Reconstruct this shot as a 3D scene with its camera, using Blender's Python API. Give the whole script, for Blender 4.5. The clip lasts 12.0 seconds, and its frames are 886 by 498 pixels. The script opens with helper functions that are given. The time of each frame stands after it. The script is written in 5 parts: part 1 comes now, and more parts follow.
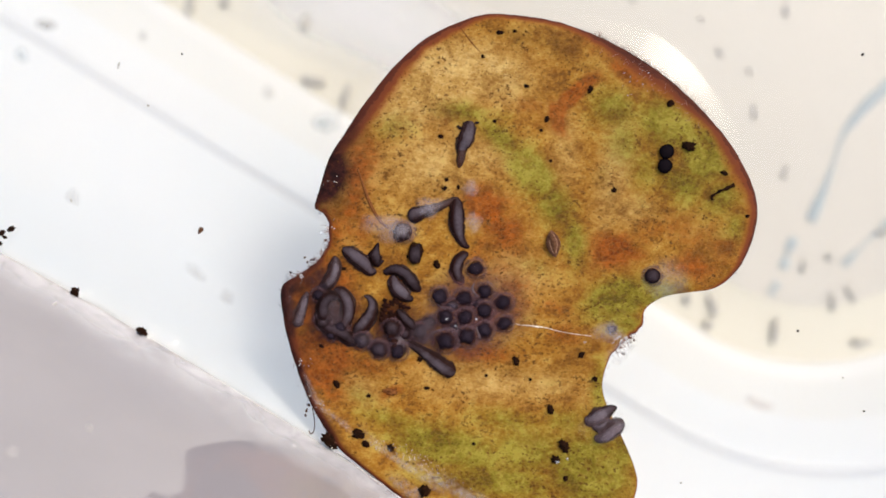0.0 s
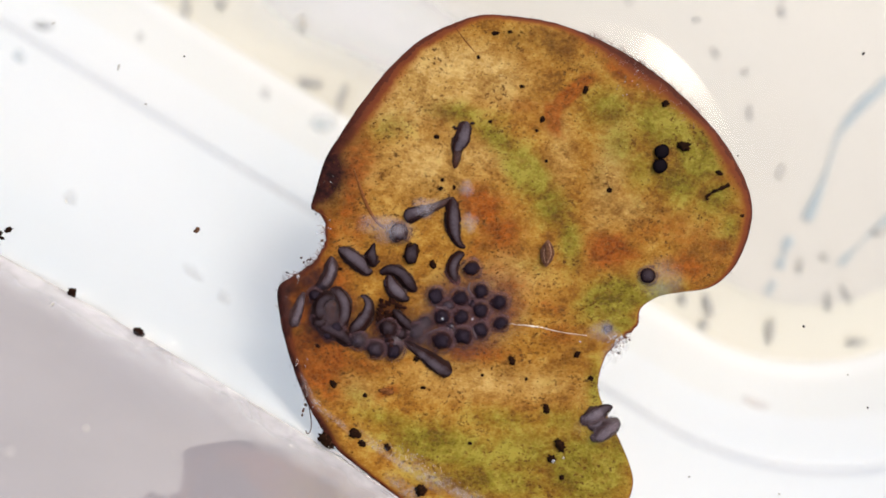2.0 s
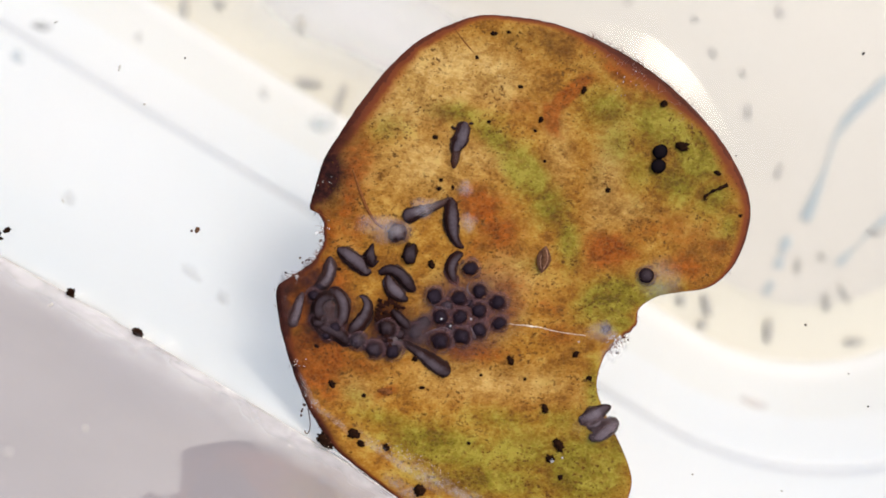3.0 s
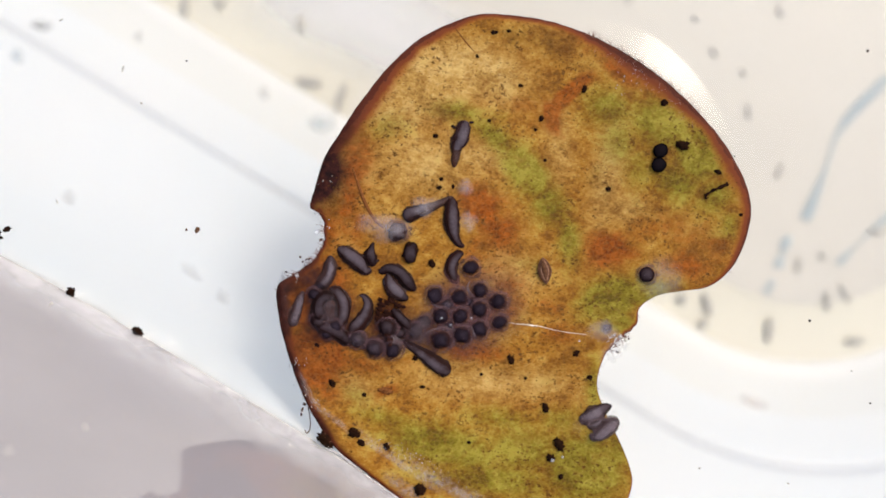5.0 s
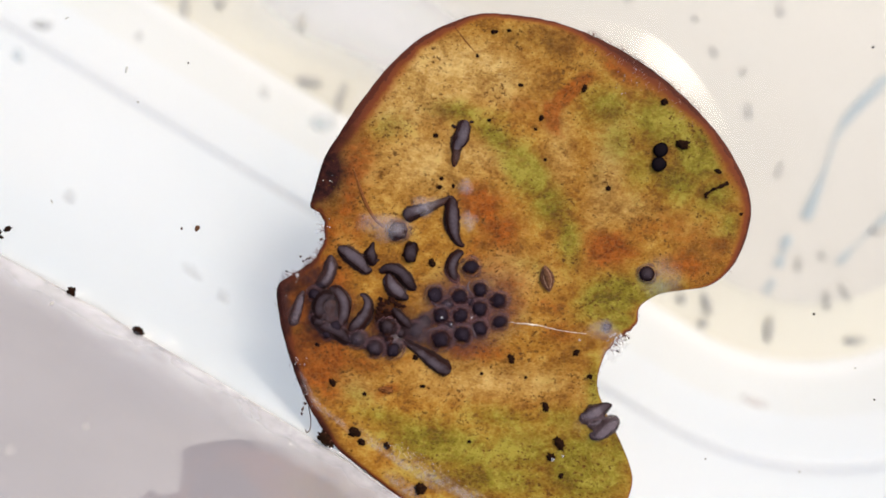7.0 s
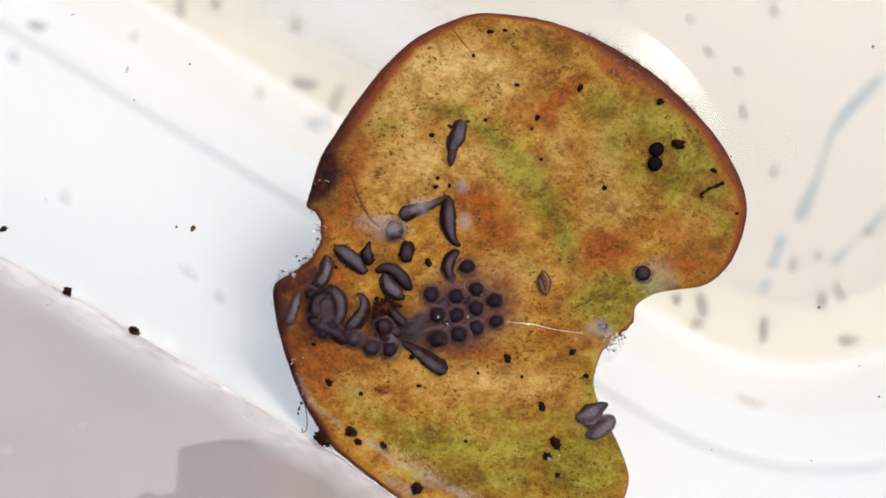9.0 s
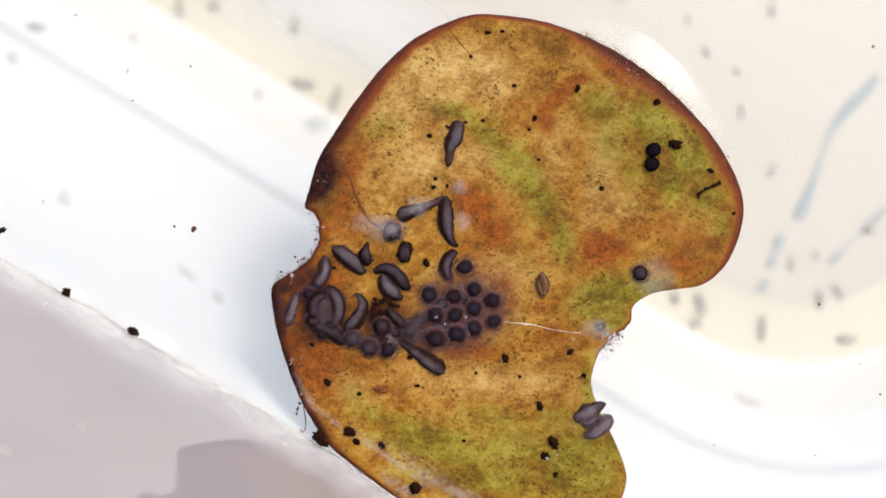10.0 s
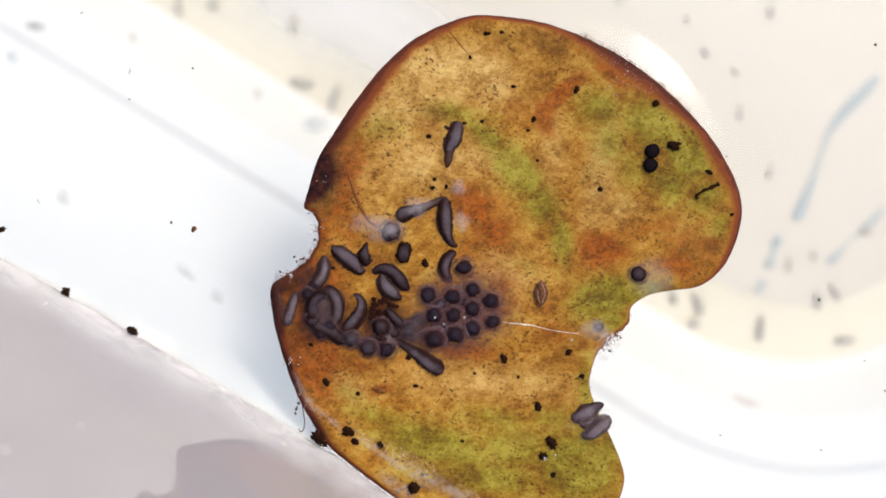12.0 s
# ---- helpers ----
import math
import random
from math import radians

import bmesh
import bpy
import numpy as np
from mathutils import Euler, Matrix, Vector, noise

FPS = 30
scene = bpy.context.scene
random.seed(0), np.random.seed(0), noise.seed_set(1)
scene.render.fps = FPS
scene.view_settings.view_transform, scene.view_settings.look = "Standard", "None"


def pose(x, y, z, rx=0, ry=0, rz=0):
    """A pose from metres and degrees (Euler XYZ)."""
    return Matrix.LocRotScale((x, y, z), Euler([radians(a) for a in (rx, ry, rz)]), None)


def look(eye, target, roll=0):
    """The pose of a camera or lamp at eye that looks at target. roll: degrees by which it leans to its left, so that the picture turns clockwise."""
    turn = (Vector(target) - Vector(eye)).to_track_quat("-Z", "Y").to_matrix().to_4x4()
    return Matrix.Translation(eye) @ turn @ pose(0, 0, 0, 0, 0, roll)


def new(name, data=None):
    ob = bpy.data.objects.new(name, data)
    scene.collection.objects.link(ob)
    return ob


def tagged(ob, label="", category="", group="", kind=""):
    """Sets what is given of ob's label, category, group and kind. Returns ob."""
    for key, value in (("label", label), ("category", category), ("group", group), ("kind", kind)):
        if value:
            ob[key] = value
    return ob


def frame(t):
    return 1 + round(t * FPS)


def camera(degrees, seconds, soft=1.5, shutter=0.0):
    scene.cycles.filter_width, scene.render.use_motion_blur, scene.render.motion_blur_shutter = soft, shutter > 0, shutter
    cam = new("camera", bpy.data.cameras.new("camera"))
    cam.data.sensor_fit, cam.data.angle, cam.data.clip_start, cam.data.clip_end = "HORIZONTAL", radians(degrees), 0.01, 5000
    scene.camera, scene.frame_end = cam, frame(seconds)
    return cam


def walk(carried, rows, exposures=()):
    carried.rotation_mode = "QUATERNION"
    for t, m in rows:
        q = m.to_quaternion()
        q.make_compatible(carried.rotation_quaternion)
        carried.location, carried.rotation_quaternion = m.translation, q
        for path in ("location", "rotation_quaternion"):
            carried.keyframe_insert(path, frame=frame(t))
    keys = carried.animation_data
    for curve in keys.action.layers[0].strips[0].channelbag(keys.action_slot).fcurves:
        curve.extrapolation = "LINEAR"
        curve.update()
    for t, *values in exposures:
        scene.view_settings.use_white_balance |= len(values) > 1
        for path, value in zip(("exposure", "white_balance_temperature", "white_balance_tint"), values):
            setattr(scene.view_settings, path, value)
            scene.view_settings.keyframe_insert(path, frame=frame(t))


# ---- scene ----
cam = camera(45, 12.0, soft=1.7)
cam.data.dof.use_dof = True
cam.data.dof.focus_distance = 0.1085
cam.data.dof.aperture_fstop = 11.5
PATH = [
    (0.0, pose(0.000000, -0.000000, 0.108640, 0.0000, 0.0000, 0.0000)),
    (0.5, pose(0.000518, -0.000041, 0.108868, 0.0206, 0.1098, -0.0781)),
    (1.0, pose(0.000228, 0.000036, 0.108853, -0.0291, -0.0145, -0.0253)),
    (1.5, pose(0.000218, -0.000043, 0.108891, 0.0075, -0.0628, -0.1317)),
    (2.0, pose(0.000312, -0.000004, 0.108988, 0.0057, -0.0487, -0.0989)),
    (2.5, pose(0.000171, -0.000060, 0.109101, 0.0509, -0.1923, -0.1084)),
    (3.0, pose(0.000228, -0.000073, 0.109066, 0.0485, -0.1636, -0.1190)),
    (5.0, pose(0.000184, -0.000242, 0.108972, 0.0867, -0.1711, -0.1345)),
    (5.5, pose(0.000067, -0.000078, 0.108873, -0.0017, -0.2045, -0.0727)),
    (6.0, pose(0.000181, -0.000187, 0.109209, 0.0633, -0.2732, -0.1087)),
    (6.5, pose(0.000121, -0.000128, 0.108871, 0.0199, -0.1073, -0.0779)),
    (7.0, pose(0.000237, -0.000194, 0.109064, 0.0293, -0.1300, -0.1618)),
    (9.0, pose(0.000193, -0.000387, 0.109115, 0.1100, -0.3526, -0.2278)),
    (9.5, pose(0.000302, -0.000347, 0.109350, 0.1031, -0.3497, -0.3234)),
    (10.0, pose(0.000335, -0.000367, 0.109450, 0.1198, -0.3933, -0.3266)),
    (10.5, pose(-0.000047, -0.000326, 0.109307, 0.0955, -0.5393, -0.1575)),
    (11.0, pose(-0.000195, -0.000384, 0.109275, 0.1256, -0.6167, -0.1275)),
    (11.5, pose(0.000174, -0.000200, 0.109450, 0.0498, -0.5010, -0.1670)),
    (12.0, pose(0.000257, -0.000194, 0.109665, 0.0503, -0.4944, -0.1797)),
]
walk(cam, PATH, exposures=((0.0, 0.035, 6950, 7), (6.5, 0.015, 6950, 7), (8.8, 0.01, 6950, 7), (9.5, 0.09, 6950, 7), (10.5, 0.125, 6950, 7), (12.0, 0.14, 6950, 7)))

# ---- daylight: bright overcast sky with a broad soft sun high on one side ----
SUN_HIGH, SUN_AZ = radians(52), radians(44)
world = bpy.data.worlds.new("overcast")
scene.world = world
world.use_nodes = True
wt = world.node_tree
sky = wt.nodes.new("ShaderNodeTexSky")
sky.sky_type = "NISHITA"
sky.sun_disc = False
sky.sun_elevation, sky.sun_rotation = SUN_HIGH, radians(90) - SUN_AZ
sky.dust_density, sky.air_density = 3.0, 1.0
wt.links.new(sky.outputs[0], wt.nodes["Background"].inputs[0])
wt.nodes["Background"].inputs[1].default_value = 0.330
sun = new("sun", bpy.data.lights.new("sun", "SUN"))
sun.data.energy, sun.data.angle, sun.data.color = 0.98, radians(15.2), (1.0, 0.975, 0.94)
way = Vector((math.cos(SUN_HIGH) * math.cos(SUN_AZ), math.cos(SUN_HIGH) * math.sin(SUN_AZ), math.sin(SUN_HIGH)))
sun.matrix_world = look(way * 2.0, (0, 0, 0))

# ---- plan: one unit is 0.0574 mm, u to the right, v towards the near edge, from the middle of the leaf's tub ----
UNIT = 0.045 / 784
MM = 0.001
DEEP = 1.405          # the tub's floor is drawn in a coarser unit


def at(u, v, z=0.0):
    return Vector(((u - 784) * UNIT, (441 - v) * UNIT, z * MM))


def on_floor(u, v, z=0.0):
    p = at(u, v) * DEEP
    return Vector((p.x, p.y, (-43.55 + z) * MM))


# ---- materials ----
class Mat:
    """A node material with short ways to add nodes."""

    def __init__(self, name):
        self.m = bpy.data.materials.new(name)
        self.m.use_nodes = True
        self.t = self.m.node_tree
        self.b = self.t.nodes["Principled BSDF"]
        self.out = self.t.nodes["Material Output"]
        self.coord = self.t.nodes.new("ShaderNodeTexCoord").outputs["Object"]

    def node(self, kind, **values):
        n = self.t.nodes.new(kind)
        for k, v in values.items():
            n.inputs[k].default_value = v
        return n

    def link(self, a, b):
        self.t.links.new(a, b)

    def noise(self, size_mm, detail=4.0, rough=0.55, distort=0.0, coord=None):
        n = self.node("ShaderNodeTexNoise", Scale=1000.0 / size_mm, Detail=detail, Roughness=rough, Distortion=distort)
        self.link(coord or self.coord, n.inputs["Vector"])
        return n.outputs["Fac"]

    def ramp(self, fac, *stops):
        n = self.t.nodes.new("ShaderNodeValToRGB")
        els = n.color_ramp.elements
        while len(els) < len(stops):
            els.new(0.5)
        for e, (p, c) in zip(els, stops):
            e.position = p
            e.color = (*c, 1) if isinstance(c, tuple) else (c, c, c, 1)
        self.link(fac, n.inputs[0])
        return n.outputs[0]

    def mix(self, fac, a, b, mode="MIX"):
        n = self.t.nodes.new("ShaderNodeMix")
        n.data_type, n.blend_type = "RGBA", mode
        for v, i in ((fac, 0), (a, 6), (b, 7)):
            if isinstance(v, (int, float)):
                n.inputs[i].default_value = v
            elif isinstance(v, tuple):
                n.inputs[i].default_value = (*v, 1)
            else:
                self.link(v, n.inputs[i])
        return n.outputs[2]

    def math(self, op, a, b=0.0):
        n = self.t.nodes.new("ShaderNodeMath")
        n.operation = op
        for v, i in ((a, 0), (b, 1)):
            if isinstance(v, (int, float)):
                n.inputs[i].default_value = v
            else:
                self.link(v, n.inputs[i])
        return n.outputs[0]

    def attr(self, name):
        n = self.t.nodes.new("ShaderNodeAttribute")
        n.attribute_name = name
        return n.outputs["Fac"]

    def bump(self, height, dist_mm, strength=1.0):
        n = self.node("ShaderNodeBump", Strength=strength, Distance=dist_mm * MM)
        self.link(height, n.inputs["Height"])
        self.link(n.outputs[0], self.b.inputs["Normal"])
        return n.outputs[0]

    def base(self, c):
        if isinstance(c, tuple):
            self.b.inputs["Base Color"].default_value = (*c, 1)
        else:
            self.link(c, self.b.inputs["Base Color"])

    def set(self, **kw):
        for k, v in kw.items():
            self.b.inputs[k.replace("_", " ")].default_value = v
        return self


def see_through(mat, amount):
    """Lets part of the light straight through a film or jelly: amount is a number or a socket."""
    clear = mat.node("ShaderNodeBsdfTransparent")
    mix = mat.node("ShaderNodeMixShader")
    if isinstance(amount, (int, float)):
        mix.inputs[0].default_value = amount
    else:
        mat.link(amount, mix.inputs[0])
    mat.link(mat.b.outputs[0], mix.inputs[1])
    mat.link(clear.outputs[0], mix.inputs[2])
    mat.link(mix.outputs[0], mat.out.inputs["Surface"])
    return clear


def leaf_material():
    a = Mat("leaf_skin")
    # the tissue's grain runs with the veins, a little longer than wide
    grow = a.node("ShaderNodeMapping")
    grow.inputs["Rotation"].default_value = (0, 0, radians(14))
    grow.inputs["Scale"].default_value = (0.8, 1.0, 1.0)
    a.link(a.coord, grow.inputs["Vector"])
    run = grow.outputs[0]
    big, mid = a.noise(9, 4, 0.55, 0.3), a.noise(3.0, 5, 0.6, 0.5, run)
    small, fine = a.noise(0.8, 6, 0.74, 0.3, run), a.noise(0.26, 3, 0.7, 0.0, run)
    both = a.math("ADD", a.math("MULTIPLY", mid, 0.45), a.math("ADD", a.math("MULTIPLY", small, 0.37), a.math("MULTIPLY", fine, 0.18)))
    tan = a.ramp(both, (0.40, (0.185, 0.078, 0.009)), (0.47, (0.36, 0.168, 0.019)), (0.52, (0.46, 0.250, 0.037)), (0.60, (0.62, 0.405, 0.095)))
    tan = a.mix(a.ramp(big, (0.42, 0.0), (0.64, 0.36)), tan, a.ramp(both, (0.40, (0.14, 0.050, 0.006)), (0.58, (0.40, 0.190, 0.026))))
    pale = a.ramp(both, (0.40, (0.30, 0.165, 0.036)), (0.48, (0.53, 0.345, 0.095)), (0.58, (0.74, 0.56, 0.225)))
    c = a.mix(a.attr("pale"), tan, pale)
    umber = a.ramp(both, (0.41, (0.125, 0.054, 0.007)), (0.58, (0.37, 0.210, 0.034)))
    ufac = a.ramp(a.math("ADD", a.attr("umber"), a.math("MULTIPLY", a.math("SUBTRACT", a.noise(5.0, 5, 0.65, 0.4), 0.5), 2.2)), (0.15, 0.0), (0.9, 0.85))
    c = a.mix(ufac, c, umber)
    green = a.ramp(both, (0.41, (0.095, 0.080, 0.008)), (0.48, (0.190, 0.182, 0.014)), (0.59, (0.36, 0.355, 0.050)))
    gfac = a.ramp(a.math("ADD", a.attr("green"), a.math("MULTIPLY", a.math("SUBTRACT", a.math("ADD", a.math("MULTIPLY", mid, 0.6), a.math("MULTIPLY", small, 0.4)), 0.5), 1.5)), (0.10, 0.0), (0.70, 0.86))
    c = a.mix(gfac, c, green)
    # rusty stains seep through the tissue with soft borders
    seep = a.math("ADD", a.math("MULTIPLY", a.noise(2.2, 5, 0.6, 0.4), 0.6), a.math("MULTIPLY", small, 0.4))
    rfac = a.ramp(a.math("ADD", a.attr("rust"), a.math("MULTIPLY", a.math("SUBTRACT", seep, 0.5), 2.2)), (0.25, 0.0), (0.95, 0.86))
    c = a.mix(rfac, c, a.ramp(small, (0.38, (0.15, 0.028, 0.003)), (0.62, (0.42, 0.108, 0.009))))
    # browned cells between the fine veins
    speck = a.ramp(a.noise(0.34, 4, 0.65, 0.2, run), (0.555, 0.0), (0.61, 0.95))
    pep = a.math("MULTIPLY", speck, a.ramp(a.noise(4.0, 5, 0.7), (0.42, 0.12), (0.58, 1.0)))
    c = a.mix(pep, c, (0.085, 0.036, 0.006))
    mott = a.ramp(a.noise(1.2, 7, 0.8, 0.6, run), (0.40, 0.7), (0.50, 0.0))
    c = a.mix(mott, c, a.mix(0.5, c, (0.20, 0.070, 0.006)))
    # pale mesh of the finest veins
    net = a.node("ShaderNodeTexVoronoi", Scale=1000.0 / 0.42)
    net.feature = "DISTANCE_TO_EDGE"
    a.link(run, net.inputs["Vector"])
    c = a.mix(a.ramp(net.outputs["Distance"], (0.0, 0.07), (0.10, 0.0)), c, (0.78, 0.56, 0.22))
    rimf = a.math("ADD", a.attr("rim"), a.math("MULTIPLY", a.math("SUBTRACT", a.math("ADD", a.math("MULTIPLY", mid, 0.5), a.math("MULTIPLY", small, 0.5)), 0.5), 1.3))
    rim = a.ramp(rimf, (0.16, 0.0), (0.70, 1.0))
    c = a.mix(rim, c, a.ramp(rimf, (0.25, (0.36, 0.115, 0.018)), (0.60, (0.235, 0.062, 0.017)), (1.0, (0.185, 0.050, 0.020)), (1.25, (0.110, 0.028, 0.015))))
    # tannin browning of the whole blade
    c = a.mix(1.0, c, (0.905, 0.805, 0.725), "MULTIPLY")
    c = a.mix(a.attr("bruise"), c, a.ramp(small, (0.36, (0.012, 0.003, 0.003)), (0.52, (0.040, 0.009, 0.006)), (0.68, (0.110, 0.027, 0.011))))
    a.base(c)
    a.set(Roughness=0.6, Specular_IOR_Level=0.12)
    a.bump(a.math("ADD", a.math("MULTIPLY", small, 0.6), a.math("MULTIPLY", fine, 0.4)), 0.10, 0.7)
    # thin tissue lets light from the bright tub shine through
    tr = a.node("ShaderNodeBsdfTranslucent")
    a.link(c, tr.inputs["Color"])
    mx = a.node("ShaderNodeMixShader")
    mx.inputs[0].default_value = 0.32
    a.link(a.b.outputs[0], mx.inputs[1])
    a.link(tr.outputs[0], mx.inputs[2])
    a.link(mx.outputs[0], a.out.inputs["Surface"])
    return a.m


def plastic(name, light, dark, rough, blotch_mm=22, spec=0.5, bump=0.05, ior=1.5, glow=0.06):
    a = Mat(name)
    n = a.noise(blotch_mm, 4, 0.5)
    a.base(a.ramp(n, (0.3, dark), (0.7, light)))
    a.set(Roughness=rough, Specular_IOR_Level=spec)
    a.b.inputs["IOR"].default_value = ior
    a.bump(a.noise(1.2, 3), 0.04, bump)
    # milky plastic passes some daylight
    tr = a.node("ShaderNodeBsdfTranslucent")
    tr.inputs["Color"].default_value = (*light, 1)
    mx = a.node("ShaderNodeMixShader")
    mx.inputs[0].default_value = glow
    a.link(a.b.outputs[0], mx.inputs[1])
    a.link(tr.outputs[0], mx.inputs[2])
    a.link(mx.outputs[0], a.out.inputs["Surface"])
    return a.m


def water_material():
    a = Mat("water")
    fres = a.node("ShaderNodeFresnel", IOR=1.33)
    gloss = a.node("ShaderNodeBsdfGlossy", Roughness=0.17)
    gloss.distribution = "BECKMANN"
    clear = a.node("ShaderNodeBsdfTransparent")
    clear.inputs[0].default_value = (1, 1, 1, 1)
    mx = a.node("ShaderNodeMixShader")
    a.link(fres.outputs[0], mx.inputs[0])
    a.link(clear.outputs[0], mx.inputs[1])
    a.link(gloss.outputs[0], mx.inputs[2])
    a.link(mx.outputs[0], a.out.inputs["Surface"])
    return a.m


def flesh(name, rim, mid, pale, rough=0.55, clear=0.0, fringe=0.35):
    """Soft skin: a thin brownish see-through fringe and fine mottling; a slate flank and a paler blue-grey back paint
    in light from above.
    """
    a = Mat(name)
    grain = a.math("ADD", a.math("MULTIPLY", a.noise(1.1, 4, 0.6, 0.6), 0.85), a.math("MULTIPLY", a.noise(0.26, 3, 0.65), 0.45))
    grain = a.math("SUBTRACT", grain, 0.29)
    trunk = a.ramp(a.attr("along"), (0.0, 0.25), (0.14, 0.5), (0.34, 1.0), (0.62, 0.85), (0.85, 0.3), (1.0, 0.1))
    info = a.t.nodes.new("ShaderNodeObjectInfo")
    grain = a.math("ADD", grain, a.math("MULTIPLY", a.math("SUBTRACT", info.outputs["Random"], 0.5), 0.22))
    # the paler top holds light from above in the skin's colour
    top_sheen = a.ramp(a.attr("back"), (0.35, 0.0), (0.97, 1.0))
    tone = a.math("ADD", a.math("MULTIPLY", a.math("MULTIPLY", top_sheen, trunk), 0.6), grain)
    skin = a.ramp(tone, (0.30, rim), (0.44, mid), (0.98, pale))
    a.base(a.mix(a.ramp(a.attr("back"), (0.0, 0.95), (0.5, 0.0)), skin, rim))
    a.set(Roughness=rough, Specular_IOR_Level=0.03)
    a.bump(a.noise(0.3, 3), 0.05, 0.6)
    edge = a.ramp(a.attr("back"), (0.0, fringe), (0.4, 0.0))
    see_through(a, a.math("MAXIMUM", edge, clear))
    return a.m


def jelly(name, colour, clear, rough=0.3):
    a = Mat(name)
    a.base(colour)
    a.set(Roughness=rough, Specular_IOR_Level=0.3)
    see_through(a, clear)
    return a.m


def film_material(name, colour, most, grain=1.2, low=0.30, high=0.65, least=0.35):
    """A soft film, thickest in its middle and thinning out to nothing at its border."""
    a = Mat(name)
    a.base(colour)
    a.set(Roughness=0.5, Specular_IOR_Level=0.2)
    body = a.math("MULTIPLY", a.attr("soft"), a.ramp(a.noise(grain, 3, 0.5, 0.4), (low, least), (high, 1.0)))
    see_through(a, a.math("SUBTRACT", 1.0, a.math("MULTIPLY", body, most)))
    return a.m


def crumb_material(name, dark, pale, rough=0.8):
    a = Mat(name)
    a.base(a.ramp(a.noise(0.35, 4, 0.7), (0.35, dark), (0.7, pale)))
    a.set(Roughness=rough, Specular_IOR_Level=0.03)
    a.bump(a.noise(0.2, 4), 0.06, 0.8)
    return a.m


M_LEAF = leaf_material()
# same plastic as below the water, darkened to carry the upper wall's shade
M_WALL = plastic("milky_plastic_shaded", (0.270, 0.250, 0.266), (0.222, 0.206, 0.222), 0.025, 26, 0.5, 0.08, 2.35, 0.02)
M_SIDE = plastic("milky_plastic_wet", (0.848, 0.876, 0.892), (0.89, 0.878, 0.852), 0.4, 34, glow=0.42)
M_FILLET = plastic("lighter_white_plastic", (0.90, 0.90, 0.885), (0.885, 0.88, 0.86), 0.35, 12, glow=0.42)
# shade at the wall's foot, put into a slightly darker plastic
M_FOOT = plastic("shaded_foot_plastic", (0.845, 0.850, 0.830), (0.865, 0.860, 0.825), 0.45, 18, glow=0.42)
# the groove's own shade is coloured in as greyer plastic
M_GROOVE = plastic("shaded_groove_plastic", (0.73, 0.75, 0.77), (0.77, 0.775, 0.775), 0.45, 9, glow=0.42)
M_FLOOR = plastic("cream_silted_plastic", (0.735, 0.70, 0.585), (0.70, 0.665, 0.56), 0.5, 14)
M_PANEL = plastic("pale_pink_plastic", (0.605, 0.578, 0.515), (0.575, 0.545, 0.482), 0.5, 24)
M_WATER = water_material()
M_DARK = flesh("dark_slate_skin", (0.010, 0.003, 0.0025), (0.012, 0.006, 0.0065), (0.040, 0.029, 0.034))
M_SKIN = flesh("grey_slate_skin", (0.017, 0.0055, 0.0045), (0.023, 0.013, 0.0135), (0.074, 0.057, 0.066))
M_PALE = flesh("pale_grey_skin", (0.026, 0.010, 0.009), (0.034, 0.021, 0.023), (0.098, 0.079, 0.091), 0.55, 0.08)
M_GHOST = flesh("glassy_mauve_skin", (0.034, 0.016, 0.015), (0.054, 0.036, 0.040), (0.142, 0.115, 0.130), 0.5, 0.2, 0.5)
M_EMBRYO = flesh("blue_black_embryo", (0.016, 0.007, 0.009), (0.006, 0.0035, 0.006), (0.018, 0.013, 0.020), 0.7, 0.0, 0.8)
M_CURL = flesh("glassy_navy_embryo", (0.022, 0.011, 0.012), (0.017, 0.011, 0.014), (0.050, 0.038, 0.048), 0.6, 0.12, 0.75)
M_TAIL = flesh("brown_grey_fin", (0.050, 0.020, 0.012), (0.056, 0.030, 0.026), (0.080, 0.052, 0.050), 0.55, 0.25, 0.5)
M_FIN = jelly("brown_fin_skin", (0.030, 0.011, 0.008), 0.42, 0.6)
M_FIN_PALE = jelly("pale_fin_skin", (0.10, 0.070, 0.070), 0.6, 0.6)
M_SHRED = crumb_material("red_brown_shred", (0.006, 0.002, 0.0015), (0.030, 0.009, 0.005))
M_BLACK = flesh("black_skin", (0.003, 0.0015, 0.002), (0.003, 0.0018, 0.0025), (0.006, 0.0035, 0.005), 0.7, 0.0, 0.1)
M_JELLY = film_material("clear_egg_jelly", (0.095, 0.050, 0.056), 0.6)
M_SLIME = film_material("grey_slime", (0.19, 0.13, 0.14), 0.24, 0.9, 0.40, 0.62, 0.05)
M_MURK = film_material("dark_brood_jelly", (0.040, 0.009, 0.005), 0.95, 0.8)
M_DUST = crumb_material("brown_dust", (0.055, 0.021, 0.004), (0.13, 0.050, 0.010), 0.9)
M_MASS = film_material("purple_egg_jelly", (0.095, 0.032, 0.027), 0.95)
M_VEIL = film_material("grey_brood_veil", (0.062, 0.041, 0.045), 0.62, 0.8, 0.35, 0.62, 0.3)
M_CLOUD = film_material("whitish_mould", (0.40, 0.35, 0.36), 0.38)
M_CRUMB = crumb_material("black_brown_crumb", (0.004, 0.002, 0.001), (0.024, 0.009, 0.004))
M_RUSTY = crumb_material("brown_crumb", (0.045, 0.018, 0.010), (0.13, 0.06, 0.03))
M_SILT = crumb_material("grey_silt", (0.40, 0.382, 0.345), (0.56, 0.54, 0.49))
M_SILT_PALE = crumb_material("pale_grey_silt", (0.42, 0.40, 0.37), (0.60, 0.57, 0.53))
